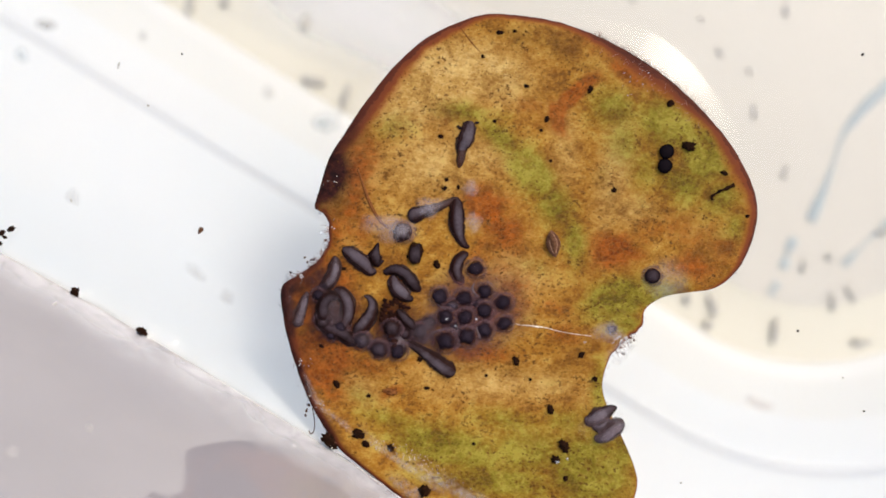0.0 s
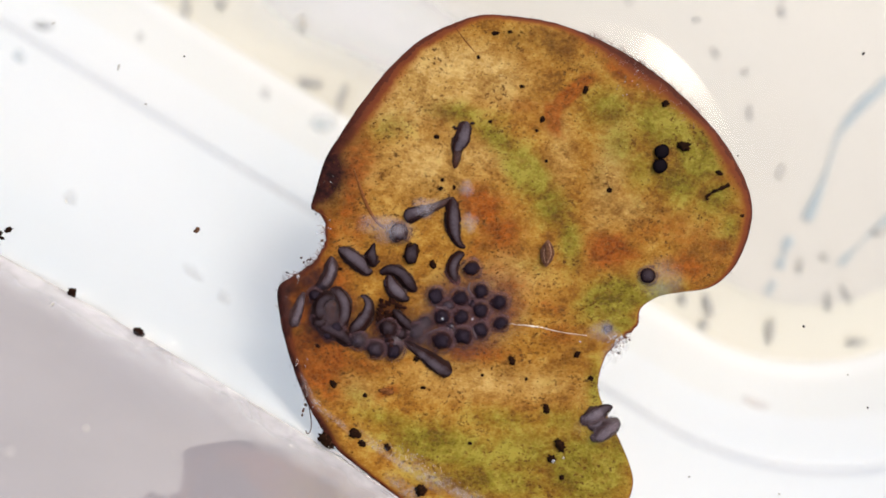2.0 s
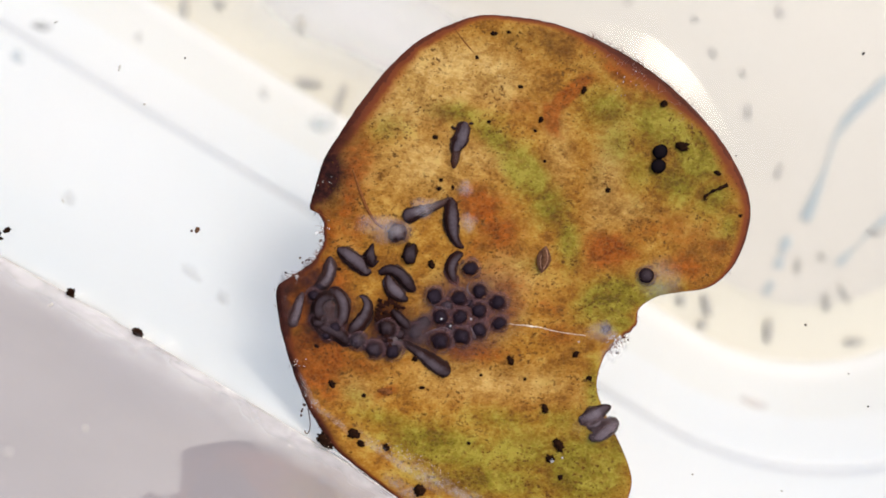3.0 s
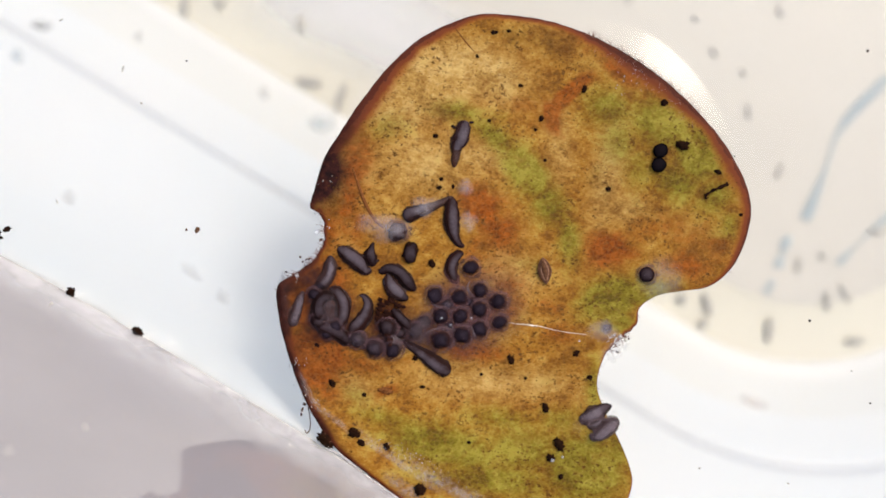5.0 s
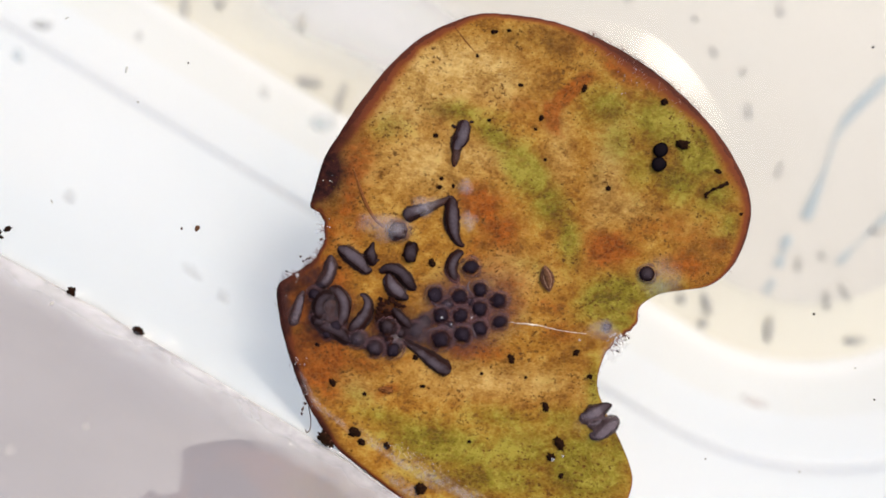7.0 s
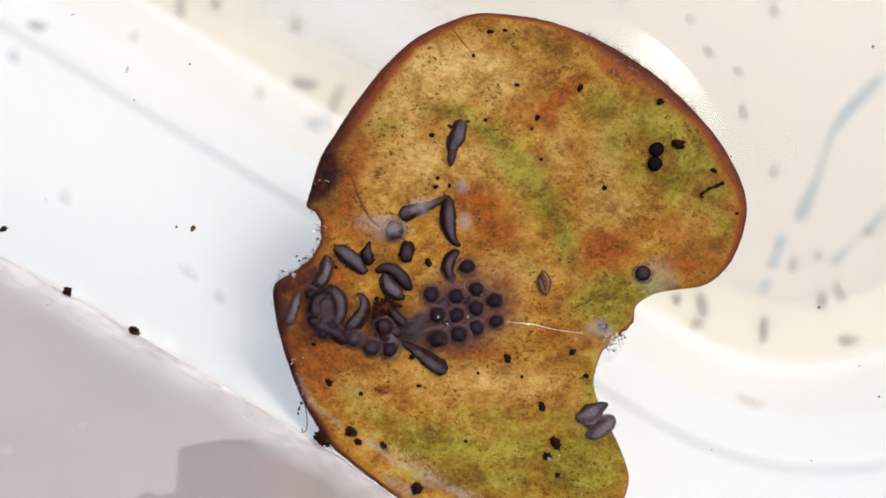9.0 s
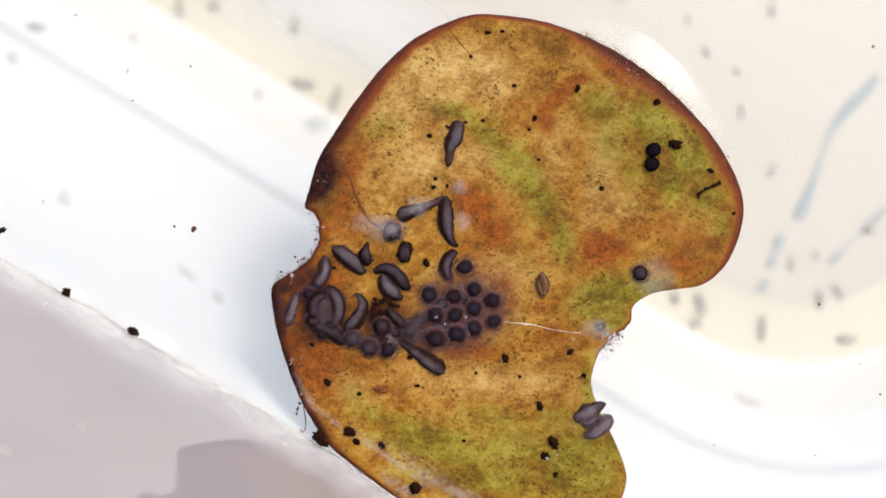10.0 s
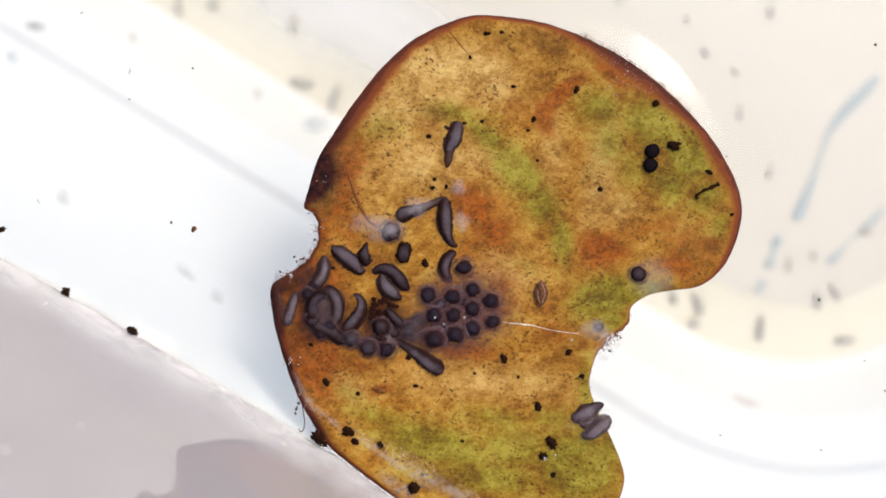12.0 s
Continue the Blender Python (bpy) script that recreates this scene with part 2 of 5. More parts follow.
M_BLUE = crumb_material("pale_blue_fibre", (0.35, 0.41, 0.43), (0.46, 0.51, 0.52))
M_VEIN = crumb_material("brown_vein", (0.10, 0.032, 0.010), (0.20, 0.075, 0.022))
M_HAIR = crumb_material("brown_algae_hair", (0.10, 0.035, 0.022), (0.22, 0.09, 0.06))
M_FUZZ = crumb_material("pale_algae_fuzz", (0.22, 0.09, 0.06), (0.48, 0.32, 0.27))
M_SMUDGE = film_material("faint_silt", (0.40, 0.38, 0.36), 0.35)
M_SILT_SOFT = film_material("soft_silt", (0.22, 0.21, 0.20), 0.8)
M_BLUISH = film_material("bluish_smudge", (0.42, 0.50, 0.54), 0.6)
M_PINK = film_material("pinkish_smudge", (0.62, 0.48, 0.42), 0.5)
M_HAZE = film_material("thin_haze", (0.46, 0.47, 0.40), 0.22)
M_WET = film_material("painted_wet_sheen", (0.46, 0.42, 0.40), 0.27, 0.6, 0.40, 0.66, 0.12)
M_WALL_MARK = film_material("faint_pale_film", (0.66, 0.64, 0.63), 0.30, 9.0)
M_WATERLINE = film_material("pale_waterline_film", (0.68, 0.66, 0.67), 0.55, 4.0, 0.3, 0.62, 0.4)
M_BRIGHT = film_material("bright_floor_film", (0.86, 0.87, 0.88), 0.56, 22.0, 0.2, 0.6, 0.85)
M_STRAND = jelly("pale_jelly_seam", (0.12, 0.080, 0.085), 0.5, 0.6)
M_SEAM = jelly("white_glint_seam", (0.80, 0.72, 0.71), 0.4, 0.3)
M_FROTH = jelly("froth_glints", (0.72, 0.66, 0.60), 0.66, 0.1)
M_BUBBLE = jelly("bubble_skin", (0.9, 0.9, 0.9), 0.8, 0.03)
M_CRACK = crumb_material("pale_crack", (0.42, 0.30, 0.18), (0.80, 0.72, 0.60), 0.3)
M_BUG = crumb_material("brown_translucent_shell", (0.055, 0.022, 0.012), (0.16, 0.075, 0.042), 0.3)
M_HINGE = crumb_material("pale_hinge", (0.20, 0.10, 0.06), (0.34, 0.20, 0.13), 0.4)


# ---- mesh helpers ----
def mesh_of(name, bm, material, smooth=True):
    me = bpy.data.meshes.new(name)
    bm.to_mesh(me)
    bm.free()
    me.materials.append(material)
    if smooth:
        me.polygons.foreach_set("use_smooth", [True] * len(me.polygons))
    return me


def part(name, bm, material, parent, label="", smooth=True):
    ob = new(name, mesh_of(name, bm, material, smooth))
    if parent is not None:
        ob.parent = parent
    return tagged(ob, label)


def thing(name, place, label, category, group=""):
    ob = new(name)
    ob.empty_display_size = 0.001
    ob.matrix_world = Matrix.Translation(place)
    return tagged(ob, label, category, group)


def hull_line(points, steps):
    """A smooth line through the points (Catmull-Rom)."""
    p = [points[0] + (points[0] - points[1])] + list(points) + [points[-1] + (points[-1] - points[-2])]
    out = []
    n = len(points) - 1
    for i in range(steps + 1):
        s = min(i / steps * n, n - 1e-6)
        k, f = int(s), s - int(s)
        a, b, c, d = p[k], p[k + 1], p[k + 2], p[k + 3]
        out.append(0.5 * ((2 * b) + (c - a) * f + (2 * a - 5 * b + 4 * c - d) * f * f + (3 * b - a - 3 * c + d) * f ** 3))
    return out


def sweep(line, radii, flat=1.0, sides=14, lump=0.0, seed=0.0, flat_end=None, span=(0.0, 1.0), caps=(True, True)):
    """A rounded body along a line: radii are half widths, flat the height against the width (flat_end at its end)."""
    bm = bmesh.new()
    lay = bm.verts.layers.float.new("along")
    lay_back = bm.verts.layers.float.new("back")
    rings = []
    flat_end = flat if flat_end is None else flat_end
    for i, (c, r) in enumerate(zip(line, radii)):
        d = (line[min(i + 1, len(line) - 1)] - line[max(i - 1, 0)]).normalized()
        side = Vector((-d.y, d.x, 0)).normalized()
        up = d.cross(side) if d.cross(side).z > 0 else -d.cross(side)
        s_ = i / max(len(line) - 1, 1)
        h = flat + (flat_end - flat) * s_
        ring = []
        for k in range(sides):
            a = 2 * math.pi * k / sides
            q = Vector((c.x * 900 + seed, c.y * 900 + math.cos(a) * 0.6, math.sin(a) * 0.6))
            w = r * (1 + lump * (noise.noise(q) + 0.6 * noise.noise(q * 2.7) + 0.5 * noise.noise(q * 6.1)))
            v = bm.verts.new(c + side * (math.cos(a) * w) + up * (math.sin(a) * w * h))
            v[lay] = span[0] + (span[1] - span[0]) * s_
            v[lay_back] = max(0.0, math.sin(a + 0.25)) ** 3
            ring.append(v)
        rings.append(ring)
    for a, b in zip(rings, rings[1:]):
        for k in range(sides):
            bm.faces.new((a[k], a[(k + 1) % sides], b[(k + 1) % sides], b[k]))
    if caps[0]:
        bm.faces.new(rings[0][::-1])
    if caps[1]:
        bm.faces.new(rings[-1])
    bmesh.ops.recalc_face_normals(bm, faces=bm.faces[:])
    return bm


def lump(rx, ry, rz, seed, rough=0.25, detail=2, grain=1.6, turn=0.0):
    """An uneven crumb or soft ball round the origin; sizes in metres."""
    bm = bmesh.new()
    bmesh.ops.create_icosphere(bm, subdivisions=detail, radius=1.0)
    lay_along, lay_back = bm.verts.layers.float.new("along"), bm.verts.layers.float.new("back")
    ct, st = math.cos(turn), math.sin(turn)
    for v in bm.verts:
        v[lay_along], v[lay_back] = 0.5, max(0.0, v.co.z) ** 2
        k = 1 + rough * (noise.noise(v.co * grain + Vector((seed * 7.3, seed * 3.1, seed))) + 0.5 * noise.noise(v.co * grain * 2.3 + Vector((seed, 0, seed * 5))))
        x, y, z = v.co.x * rx * k, v.co.y * ry * k, v.co.z * rz * k
        v.co = (x * ct - y * st, x * st + y * ct, z)
    return bm


def soft_disc(rx, ry, height, seed, turn=0.0, ragged=0.25, wall=False):
    """A low domed film with an uneven outline; the attribute 'soft' falls from 1 in the middle to 0 at the border (or, with wall, is strongest in a ring)."""
    bm = bmesh.new()
    lay = bm.verts.layers.float.new("soft")
    ct, st = math.cos(turn), math.sin(turn)
    hub = bm.verts.new((0, 0, height))
    hub[lay] = 0.08 if wall else 1.0
    prev = None
    for i in range(1, 10):
        s_, ring = i / 9, []
        for k in range(36):
            a = 2 * math.pi * k / 36
            w = s_ * (1 + ragged * noise.noise(Vector((math.cos(a) * 1.4, math.sin(a) * 1.4, seed * 3.7))))
            x, y = rx * w * math.cos(a), ry * w * math.sin(a)
            v = bm.verts.new((x * ct - y * st, x * st + y * ct, height * (1 - s_ * s_)))
            v[lay] = 0.08 * (s_ < 0.95) + math.exp(-((s_ - 0.76) / 0.13) ** 2) if wall else (1 - s_ * s_) ** 1.2
            ring.append(v)
        for k in range(36):
            j = (k + 1) % 36
            if prev is None:
                bm.faces.new((hub, ring[k], ring[j]))
            else:
                bm.faces.new((prev[k], ring[k], ring[j], prev[j]))
        prev = ring
    return bm


# ---- the leaf's form ----
HUB = (860.0, 480.0)
RIM_LINE = [(870, 26), (965, 35), (1040, 58), (1112, 94), (1182, 142), (1242, 198), (1292, 258), (1326, 318), (1339, 365), (1335, 410),
            (1318, 456), (1290, 493), (1258, 512), (1215, 518), (1172, 526), (1142, 547), (1134, 578), (1108, 602), (1082, 627), (1069, 657),
            (1066, 692), (1083, 738), (1106, 786), (1123, 830), (1126, 862), (1104, 915), (1040, 975), (950, 1004), (862, 976)]
RIM_BACK = [(720, 884), (645, 828), (600, 790), (556, 722), (530, 664), (511, 604), (500, 548), (500, 506), (531, 485), (560, 464), (579, 438),
            (583, 404), (573, 378), (558, 366), (570, 322), (582, 283), (612, 234), (652, 175), (702, 114), (758, 66), (812, 40)]


def rim_radius():
    """Distance of the leaf's margin from its hub, by angle, with the torn places made ragged."""
    ctrl = [Vector((u, v, 0)) for u, v in RIM_LINE + RIM_BACK]
    ring = hull_line(ctrl[-2:] + ctrl + ctrl[:2], 1600)
    ang = np.array([math.atan2(-(p.y - HUB[1]), p.x - HUB[0]) for p in ring])
    rad = np.array([math.hypot(p.x - HUB[0], p.y - HUB[1]) for p in ring])
    order = np.argsort(ang)
    theta = np.linspace(-math.pi, math.pi, 721)[:-1]
    r = np.interp(theta, ang[order], rad[order], period=2 * math.pi)
    for i, th in enumerate(theta):
        u, v = HUB[0] + r[i] * math.cos(th), HUB[1] - r[i] * math.sin(th)
        torn = math.exp(-((u - 1118) / 34) ** 2 - ((v - 605) / 40) ** 2) + math.exp(-((u - 552) / 46) ** 2 - ((v - 440) / 62) ** 2)
        r[i] += (1.0 + 5.0 * torn) * noise.noise(Vector((u * 0.06, v * 0.06, 3.0))) + 3.5 * torn * noise.noise(Vector((u * 0.22, v * 0.22, 9.0)))
    return theta, r


THETA, RADIUS = rim_radius()
EDGE_U, EDGE_V = HUB[0] + RADIUS * np.cos(THETA), HUB[1] - RADIUS * np.sin(THETA)


def leaf_inset(u, v):
    """How far inside the margin a place lies (units, negative outside), for arrays."""
    u, v = np.asarray(u, float), np.asarray(v, float)
    inside = np.hypot(u - HUB[0], v - HUB[1]) < np.interp(np.arctan2(-(v - HUB[1]), u - HUB[0]), THETA, RADIUS, period=2 * math.pi)
    best = np.full(u.shape, 1e9)
    for eu, ev in zip(EDGE_U, EDGE_V):
        np.minimum(best, (u - eu) ** 2 + (v - ev) ** 2, out=best)
    return np.where(inside, 1, -1) * np.sqrt(best)


def lift(u, v):
    """The margin stands highest over the water on the sunward side."""
    return np.exp(-(((np.asarray(u) - 1205) / 170.0) ** 2 + ((np.asarray(v) - 140) / 170.0) ** 2) ** 2)


def leaf_top(u, v):
    """Height of the leaf's upper face in mm."""
    wave = 0.22 * noise.noise(Vector((u * 0.006, v * 0.006, 1.0))) + 0.07 * noise.noise(Vector((u * 0.025, v * 0.025, 5.0)))
    fold = (u - 640) * 0.62 - (v - 768) * 0.79
    return 0.55 + wave + 0.35 * float(lift(u, v)) + 0.5 / (1 + math.exp((fold - 4) / 14)) * (1 if v > 700 else math.exp(-((v - 700) / 60) ** 2))


def on_leaf(u, v, up=0.0):
    return at(u, v, leaf_top(u, v) + up)


def patches(u, v, spots):
    """Soft-edged patches: centre, half sizes, turn in degrees, weight."""
    total = np.zeros_like(u)
    for cu, cv, a, b, turn, w in spots:
        t = radians(turn)
        x, y = (u - cu) * math.cos(t) + (v - cv) * math.sin(t), -(u - cu) * math.sin(t) + (v - cv) * math.cos(t)
        total = np.maximum(total, w * np.exp(-((x / a) ** 2 + (y / b) ** 2)))
    return total


def build_leaf():
    shells = np.concatenate([np.linspace(0.0, 0.9, 52), np.linspace(0.912, 1.0, 16)])[1:]
    nt, ns = len(THETA), len(shells)
    uu = HUB[0] + shells[:, None] * (RADIUS * np.cos(THETA))[None, :]
    vv = HUB[1] - shells[:, None] * (RADIUS * np.sin(THETA))[None, :]
    inset = np.maximum(leaf_inset(uu, vv), 0) * (shells < 1.0)[:, None]
    verts, faces = [], []
    for i in range(ns):
        for k in range(nt):
            p = on_leaf(uu[i, k], vv[i, k])
            e = inset[i, k]
            p.z -= 0.32 * MM * math.exp(-e / 5.0)
            verts.append(p)
    top_hub = len(verts)
    verts.append(on_leaf(*HUB))
    n0 = len(verts)
    # lower face and the rounded margin between
    low = [(1.0, 0.75), (0.985, 0.95), (0.8, 0.9), (0.4, 0.9)]
    for s, drop in low:
        for k in range(nt):
            u, v = HUB[0] + s * RADIUS[k] * math.cos(THETA[k]), HUB[1] - s * RADIUS[k] * math.sin(THETA[k])
            p = on_leaf(u, v)
            p.z -= drop * MM
            verts.append(p)
    low_hub = len(verts)
    verts.append(on_leaf(*HUB) - Vector((0, 0, 0.9 * MM)))
    for i in range(ns - 1):
        for k in range(nt):
            j = (k + 1) % nt
            faces.append((i * nt + k, (i + 1) * nt + k, (i + 1) * nt + j, i * nt + j))
    rows_ = [(ns - 1) * nt] + [n0 + q * nt for q in range(len(low))]
    for a, b in zip(rows_, rows_[1:]):
        for k in range(nt):
            j = (k + 1) % nt
            faces.append((a + k, b + k, b + j, a + j))
    for k in range(nt):
        j = (k + 1) % nt
        faces.append((top_hub, k, j))
        faces.append((low_hub, rows_[-1] + j, rows_[-1] + k))
    me = bpy.data.meshes.new("leaf_blade")
    me.from_pydata([tuple(p) for p in verts], [], faces)
    me.update()
    me.polygons.foreach_set("use_smooth", [True] * len(me.polygons))
    me.materials.append(M_LEAF)
    co = np.array([tuple(p) for p in verts])
    u, v = co[:, 0] / UNIT + 784, 441 - co[:, 1] / UNIT
    ins = np.maximum(leaf_inset(u, v), 0)
    # brown margin: widest along the sunward side, thin and black beside the wall, none at the notch
    wide = 6 + 27 * patches(u, v, [(1165, 130, 130, 70, 42, 1.0), (1285, 285, 60, 130, 0, 0.62), (655, 175, 150, 60, -52, 1.0), (770, 62, 70, 30, -30, 0.6)])
    wide += 13 * patches(u, v, [(520, 590, 60, 130, 0, 0.8), (580, 740, 50, 60, 0, 0.5), (890, 30, 150, 40, 0, 0.2), (1330, 410, 60, 60, 0, 0.4)])
    wide -= 5.4 * patches(u, v, [(1180, 530, 110, 40, 0, 1.0), (1070, 690, 40, 90, 0, 1.0), (1110, 830, 50, 80, 0, 0.8)])
    green_lobe = [(1180, 225, 75, 55, 40, 0.85), (1245, 275, 60, 70, 30, 0.9), (1205, 325, 60, 40, 20, 0.8), (1270, 350, 45, 40, 0, 0.7), (1085, 195, 50, 40, 20, 0.75),
                  (1105, 255, 40, 50, 0, 0.62), (1140, 300, 40, 50, 0, 0.55), (1300, 400, 24, 36, 0, 0.6)]
    green_band = [(815, 200, 55, 20, 8, 0.75), (885, 245, 60, 24, 38, 0.8), (940, 305, 66, 34, 52, 0.95), (982, 365, 50, 34, 62, 0.85), (1015, 425, 55, 24, 80, 0.75),
                  (950, 470, 30, 20, 0, 0.3), (690, 228, 46, 26, -20, 0.5), (890, 210, 30, 16, 0, 0.4)]
    green_notch = [(1090, 530, 58, 38, -18, 1.25), (1150, 522, 60, 24, -10, 1.0), (1100, 572, 40, 24, 0, 0.85), (1060, 685, 18, 55, 0, 0.7), (1040, 560, 30, 30, 0, 0.4)]
    green_foot = [(700, 745, 90, 22, 14, 0.6), (790, 790, 120, 40, 14, 0.95), (900, 745, 80, 28, 8, 0.6), (940, 800, 100, 55, 6, 0.7), (1040, 830, 90, 75, 0, 0.95), (880, 850, 150, 40, 6, 0.75),
                  (640, 700, 40, 20, 30, 0.45), (1100, 790, 30, 70, 0, 0.75), (1000, 745, 60, 30, 0, 0.55)]
    rust_top = [(1015, 170, 56, 14, -42, 1.5), (985, 208, 34, 16, 70, 1.2), (945, 190, 45, 20, 10, 0.6), (960, 205, 26, 12, 0, 0.5), (1100, 125, 60, 20, 38, 0.85),
                (650, 195, 130, 22, -55, 0.75), (760, 75, 60, 12, -32, 0.5), (700, 130, 60, 14, -50, 0.5)]
    rust_mid = [(860, 365, 50, 34, 5, 1.15), (890, 410, 50, 44, 0, 0.95), (870, 470, 60, 40, 10, 0.55), (915, 520, 40, 50, 0, 0.75), (850, 622, 90, 20, 2, 0.8), (1080, 445, 38, 34, 10, 1.3), (1120, 452, 30, 16, 0, 0.75),
                (1225, 475, 48, 30, 10, 0.85), (1210, 410, 56, 30, 0, 0.55), (1150, 415, 50, 24, 0, 0.45), (1275, 440, 40, 40, 0, 0.45), (960, 545, 60, 26, 10, 0.45), (1000, 590, 60, 22, 8, 0.45)]
    rust_left = [(560, 630, 66, 58, 0, 1.6), (555, 520, 64, 74, 0, 1.6), (690, 565, 60, 46, 0, 0.6), (605, 565, 60, 56, 0, 0.7), (625, 395, 46, 60, 0, 0.7), (640, 300, 30, 80, 12, 0.85), (590, 410, 30, 50, 0, 0.85),
                 (690, 692, 20, 9, -14, 1.1), (640, 645, 110, 22, 5, 0.6), (720, 640, 90, 22, 0, 0.35), (585, 690, 30, 60, -30, 0.6)]
    umber = [(990, 75, 100, 40, 16, 0.75), (915, 66, 22, 20, 0, 0.9), (1020, 110, 60, 30, 20, 0.6), (1165, 375, 80, 24, 8, 0.6), (1060, 315, 16, 26, 10, 0.9), (1240, 300, 20, 26, 0, 0.6), (1275, 430, 60, 40, 0, 0.55),
             (1190, 450, 70, 50, 0, 0.4), (1280, 345, 40, 16, -30, 0.6), (960, 650, 100, 30, 0, 0.25), (900, 820, 60, 16, 10, 0.55), (1040, 620, 40, 40, 0, 0.35)]
    pale = [(760, 160, 70, 60, -30, 0.85), (850, 135, 80, 46, 10, 0.9), (700, 200, 40, 50, -40, 0.6), (800, 100, 60, 30, -10, 0.6), (760, 290, 110, 60, 0, 0.45), (1085, 310, 26, 80, 8, 0.75), (1000, 270, 26, 60, 0, 0.4),
            (910, 490, 50, 40, 0, 0.45), (880, 680, 140, 30, 4, 0.5), (640, 690, 34, 22, 20, 0.5), (850, 275, 60, 30, 20, 0.5), (1110, 370, 40, 30, 0, 0.5)]
    bruise = [(580, 312, 40, 62, 18, 1.6), (615, 245, 26, 56, 35, 0.75), (530, 505, 40, 44, 0, 0.6), (512, 575, 22, 60, 8, 1.0), (520, 510, 34, 22, -35, 0.95), (500, 560, 17, 90, 0, 1.5), (533, 668, 14, 72, -21, 1.3),
              (578, 752, 12, 56, -33, 0.95), (545, 470, 40, 14, -38, 0.7), (575, 550, 46, 50, 0, 0.30), (630, 815, 8, 60, -45, 0.6), (1130, 108, 70, 15, 33, 0.5), (1215, 174, 75, 14, 43, 0.5), (535, 610, 24, 60, -12, 0.55), (600, 640, 80, 26, 8, 0.22), (560, 618, 46, 40, 0, 0.28), (570, 530, 50, 60, 0, 0.3), (690, 570, 40, 40, 0, 0.25)]
    fields = {
        "rim": np.clip(1.25 * np.exp(-(ins / np.maximum(wide, 0.6)) ** 1.6), 0, 1.2),
        "green": patches(u, v, green_lobe + green_band + green_notch + green_foot),
        "rust": 1.15 * patches(u, v, rust_top + rust_mid + rust_left),
        "umber": patches(u, v, umber),
        "pale": np.minimum(1.55 * patches(u, v, pale), 1.0),
        "bruise": patches(u, v, bruise),
    }
    fields["rust"] = np.maximum(fields["rust"], 0.6 * np.exp(-(ins / np.maximum(wide * 1.4, 1.0)) ** 2) * (wide > 9))
    for name, value in fields.items():
        me.attributes.new(name, "FLOAT", "POINT").data.foreach_set("value", value.astype(np.float32))
    leaf = tagged(thing("floating_leaf", on_leaf(*HUB, -0.9), "decaying tan and green water-plant leaf with browned margin, floating", "leaf"))
    blade = new("blade", me)
    blade.parent = leaf
    blade.matrix_parent_inverse = leaf.matrix_world.inverted()
    # veins: slender ribs that hardly stand out of the tissue
    for i, (pts, r, mat) in enumerate((([(634, 300), (644, 330), (656, 362), (672, 390), (688, 405)], 4.0, M_VEIN), ([(815, 52), (835, 78), (858, 104)], 1.8, M_VEIN))):
        line = hull_line([on_leaf(u, v, -0.05) for u, v in pts], 24)
        vein = part("vein", sweep(line, [r * UNIT * (1 - 0.5 * abs(j / 12 - 1)) for j in range(25)], 0.8, 8), mat, leaf, "brown vein")
        vein.matrix_parent_inverse = leaf.matrix_world.inverted()
    return leaf


# ---- the tub ----
ALONG, ACROSS = Vector((0.853, -0.522, 0)), Vector((0.522, 0.853, 0))
E1_FAR, E2_FAR = -190.0, 170.0


def tub_ring(out, z, n_arc=24):
    """A ring of the tub's inner face: out is how far (mm) it lies outside the floor's edge, at the height z (mm)."""
    pts = []
    e2_near, c1, r0 = 8.4, 37.4, 32.0
    centres = [((c1, e2_near + r0), -90), ((c1, E2_FAR - r0), 0), ((E1_FAR + r0, E2_FAR - r0), 90), ((E1_FAR + r0, e2_near + r0), 180)]
    corner = []
    for (a, b), start in centres:
        for k in range(n_arc + 1):
            t = radians(start + 90 * k / n_arc)
            corner.append((a + (r0 + out) * math.cos(t), b + (r0 + out) * math.sin(t)))
    bow = min(max((z + 30) / 30, 0), 1.4)
    for i, (a, b) in enumerate(corner):
        nxt = corner[(i + 1) % len(corner)]
        steps = 220 if (i + 1) % (n_arc + 1) == 0 else 1
        for s in range(steps):
            e1, e2 = a + (nxt[0] - a) * s / steps, b + (nxt[1] - b) * s / steps
            if e2 < 45:
                e2 -= bow * (min(max(e1, -80), 60) + 12) ** 2 / 1250
            wob = math.exp(-(z / 3.0) ** 2) * 0.16
            e2 += wob * (noise.noise(Vector((e1 * 0.16, e2 * 0.16, 0.0))) + 0.6 * noise.noise(Vector((e1 * 0.5, e2 * 0.5, 4.0))))
            pts.append((ALONG * e1 + ACROSS * e2 + Vector((0, 0, z))) * MM)
    return pts


SIDE = [(-0.8, -44.0), (0.0, -43.5), (1.2, -43.1), (2.2, -42.7), (5.0, -40.9), (6.6, -39.6), (9.0, -37.6), (11.4, -35.6), (12.7, -34.6), (12.85, -34.8), (13.6, -34.3), (13.75, -33.9), (15.2, -32.8), (17.0, -31.4),
        (20.0, -29.3), (24.5, -25.0), (28.2, -17.0), (30.3, -8.0), (31.3, -2.0), (31.6, 0.25)]


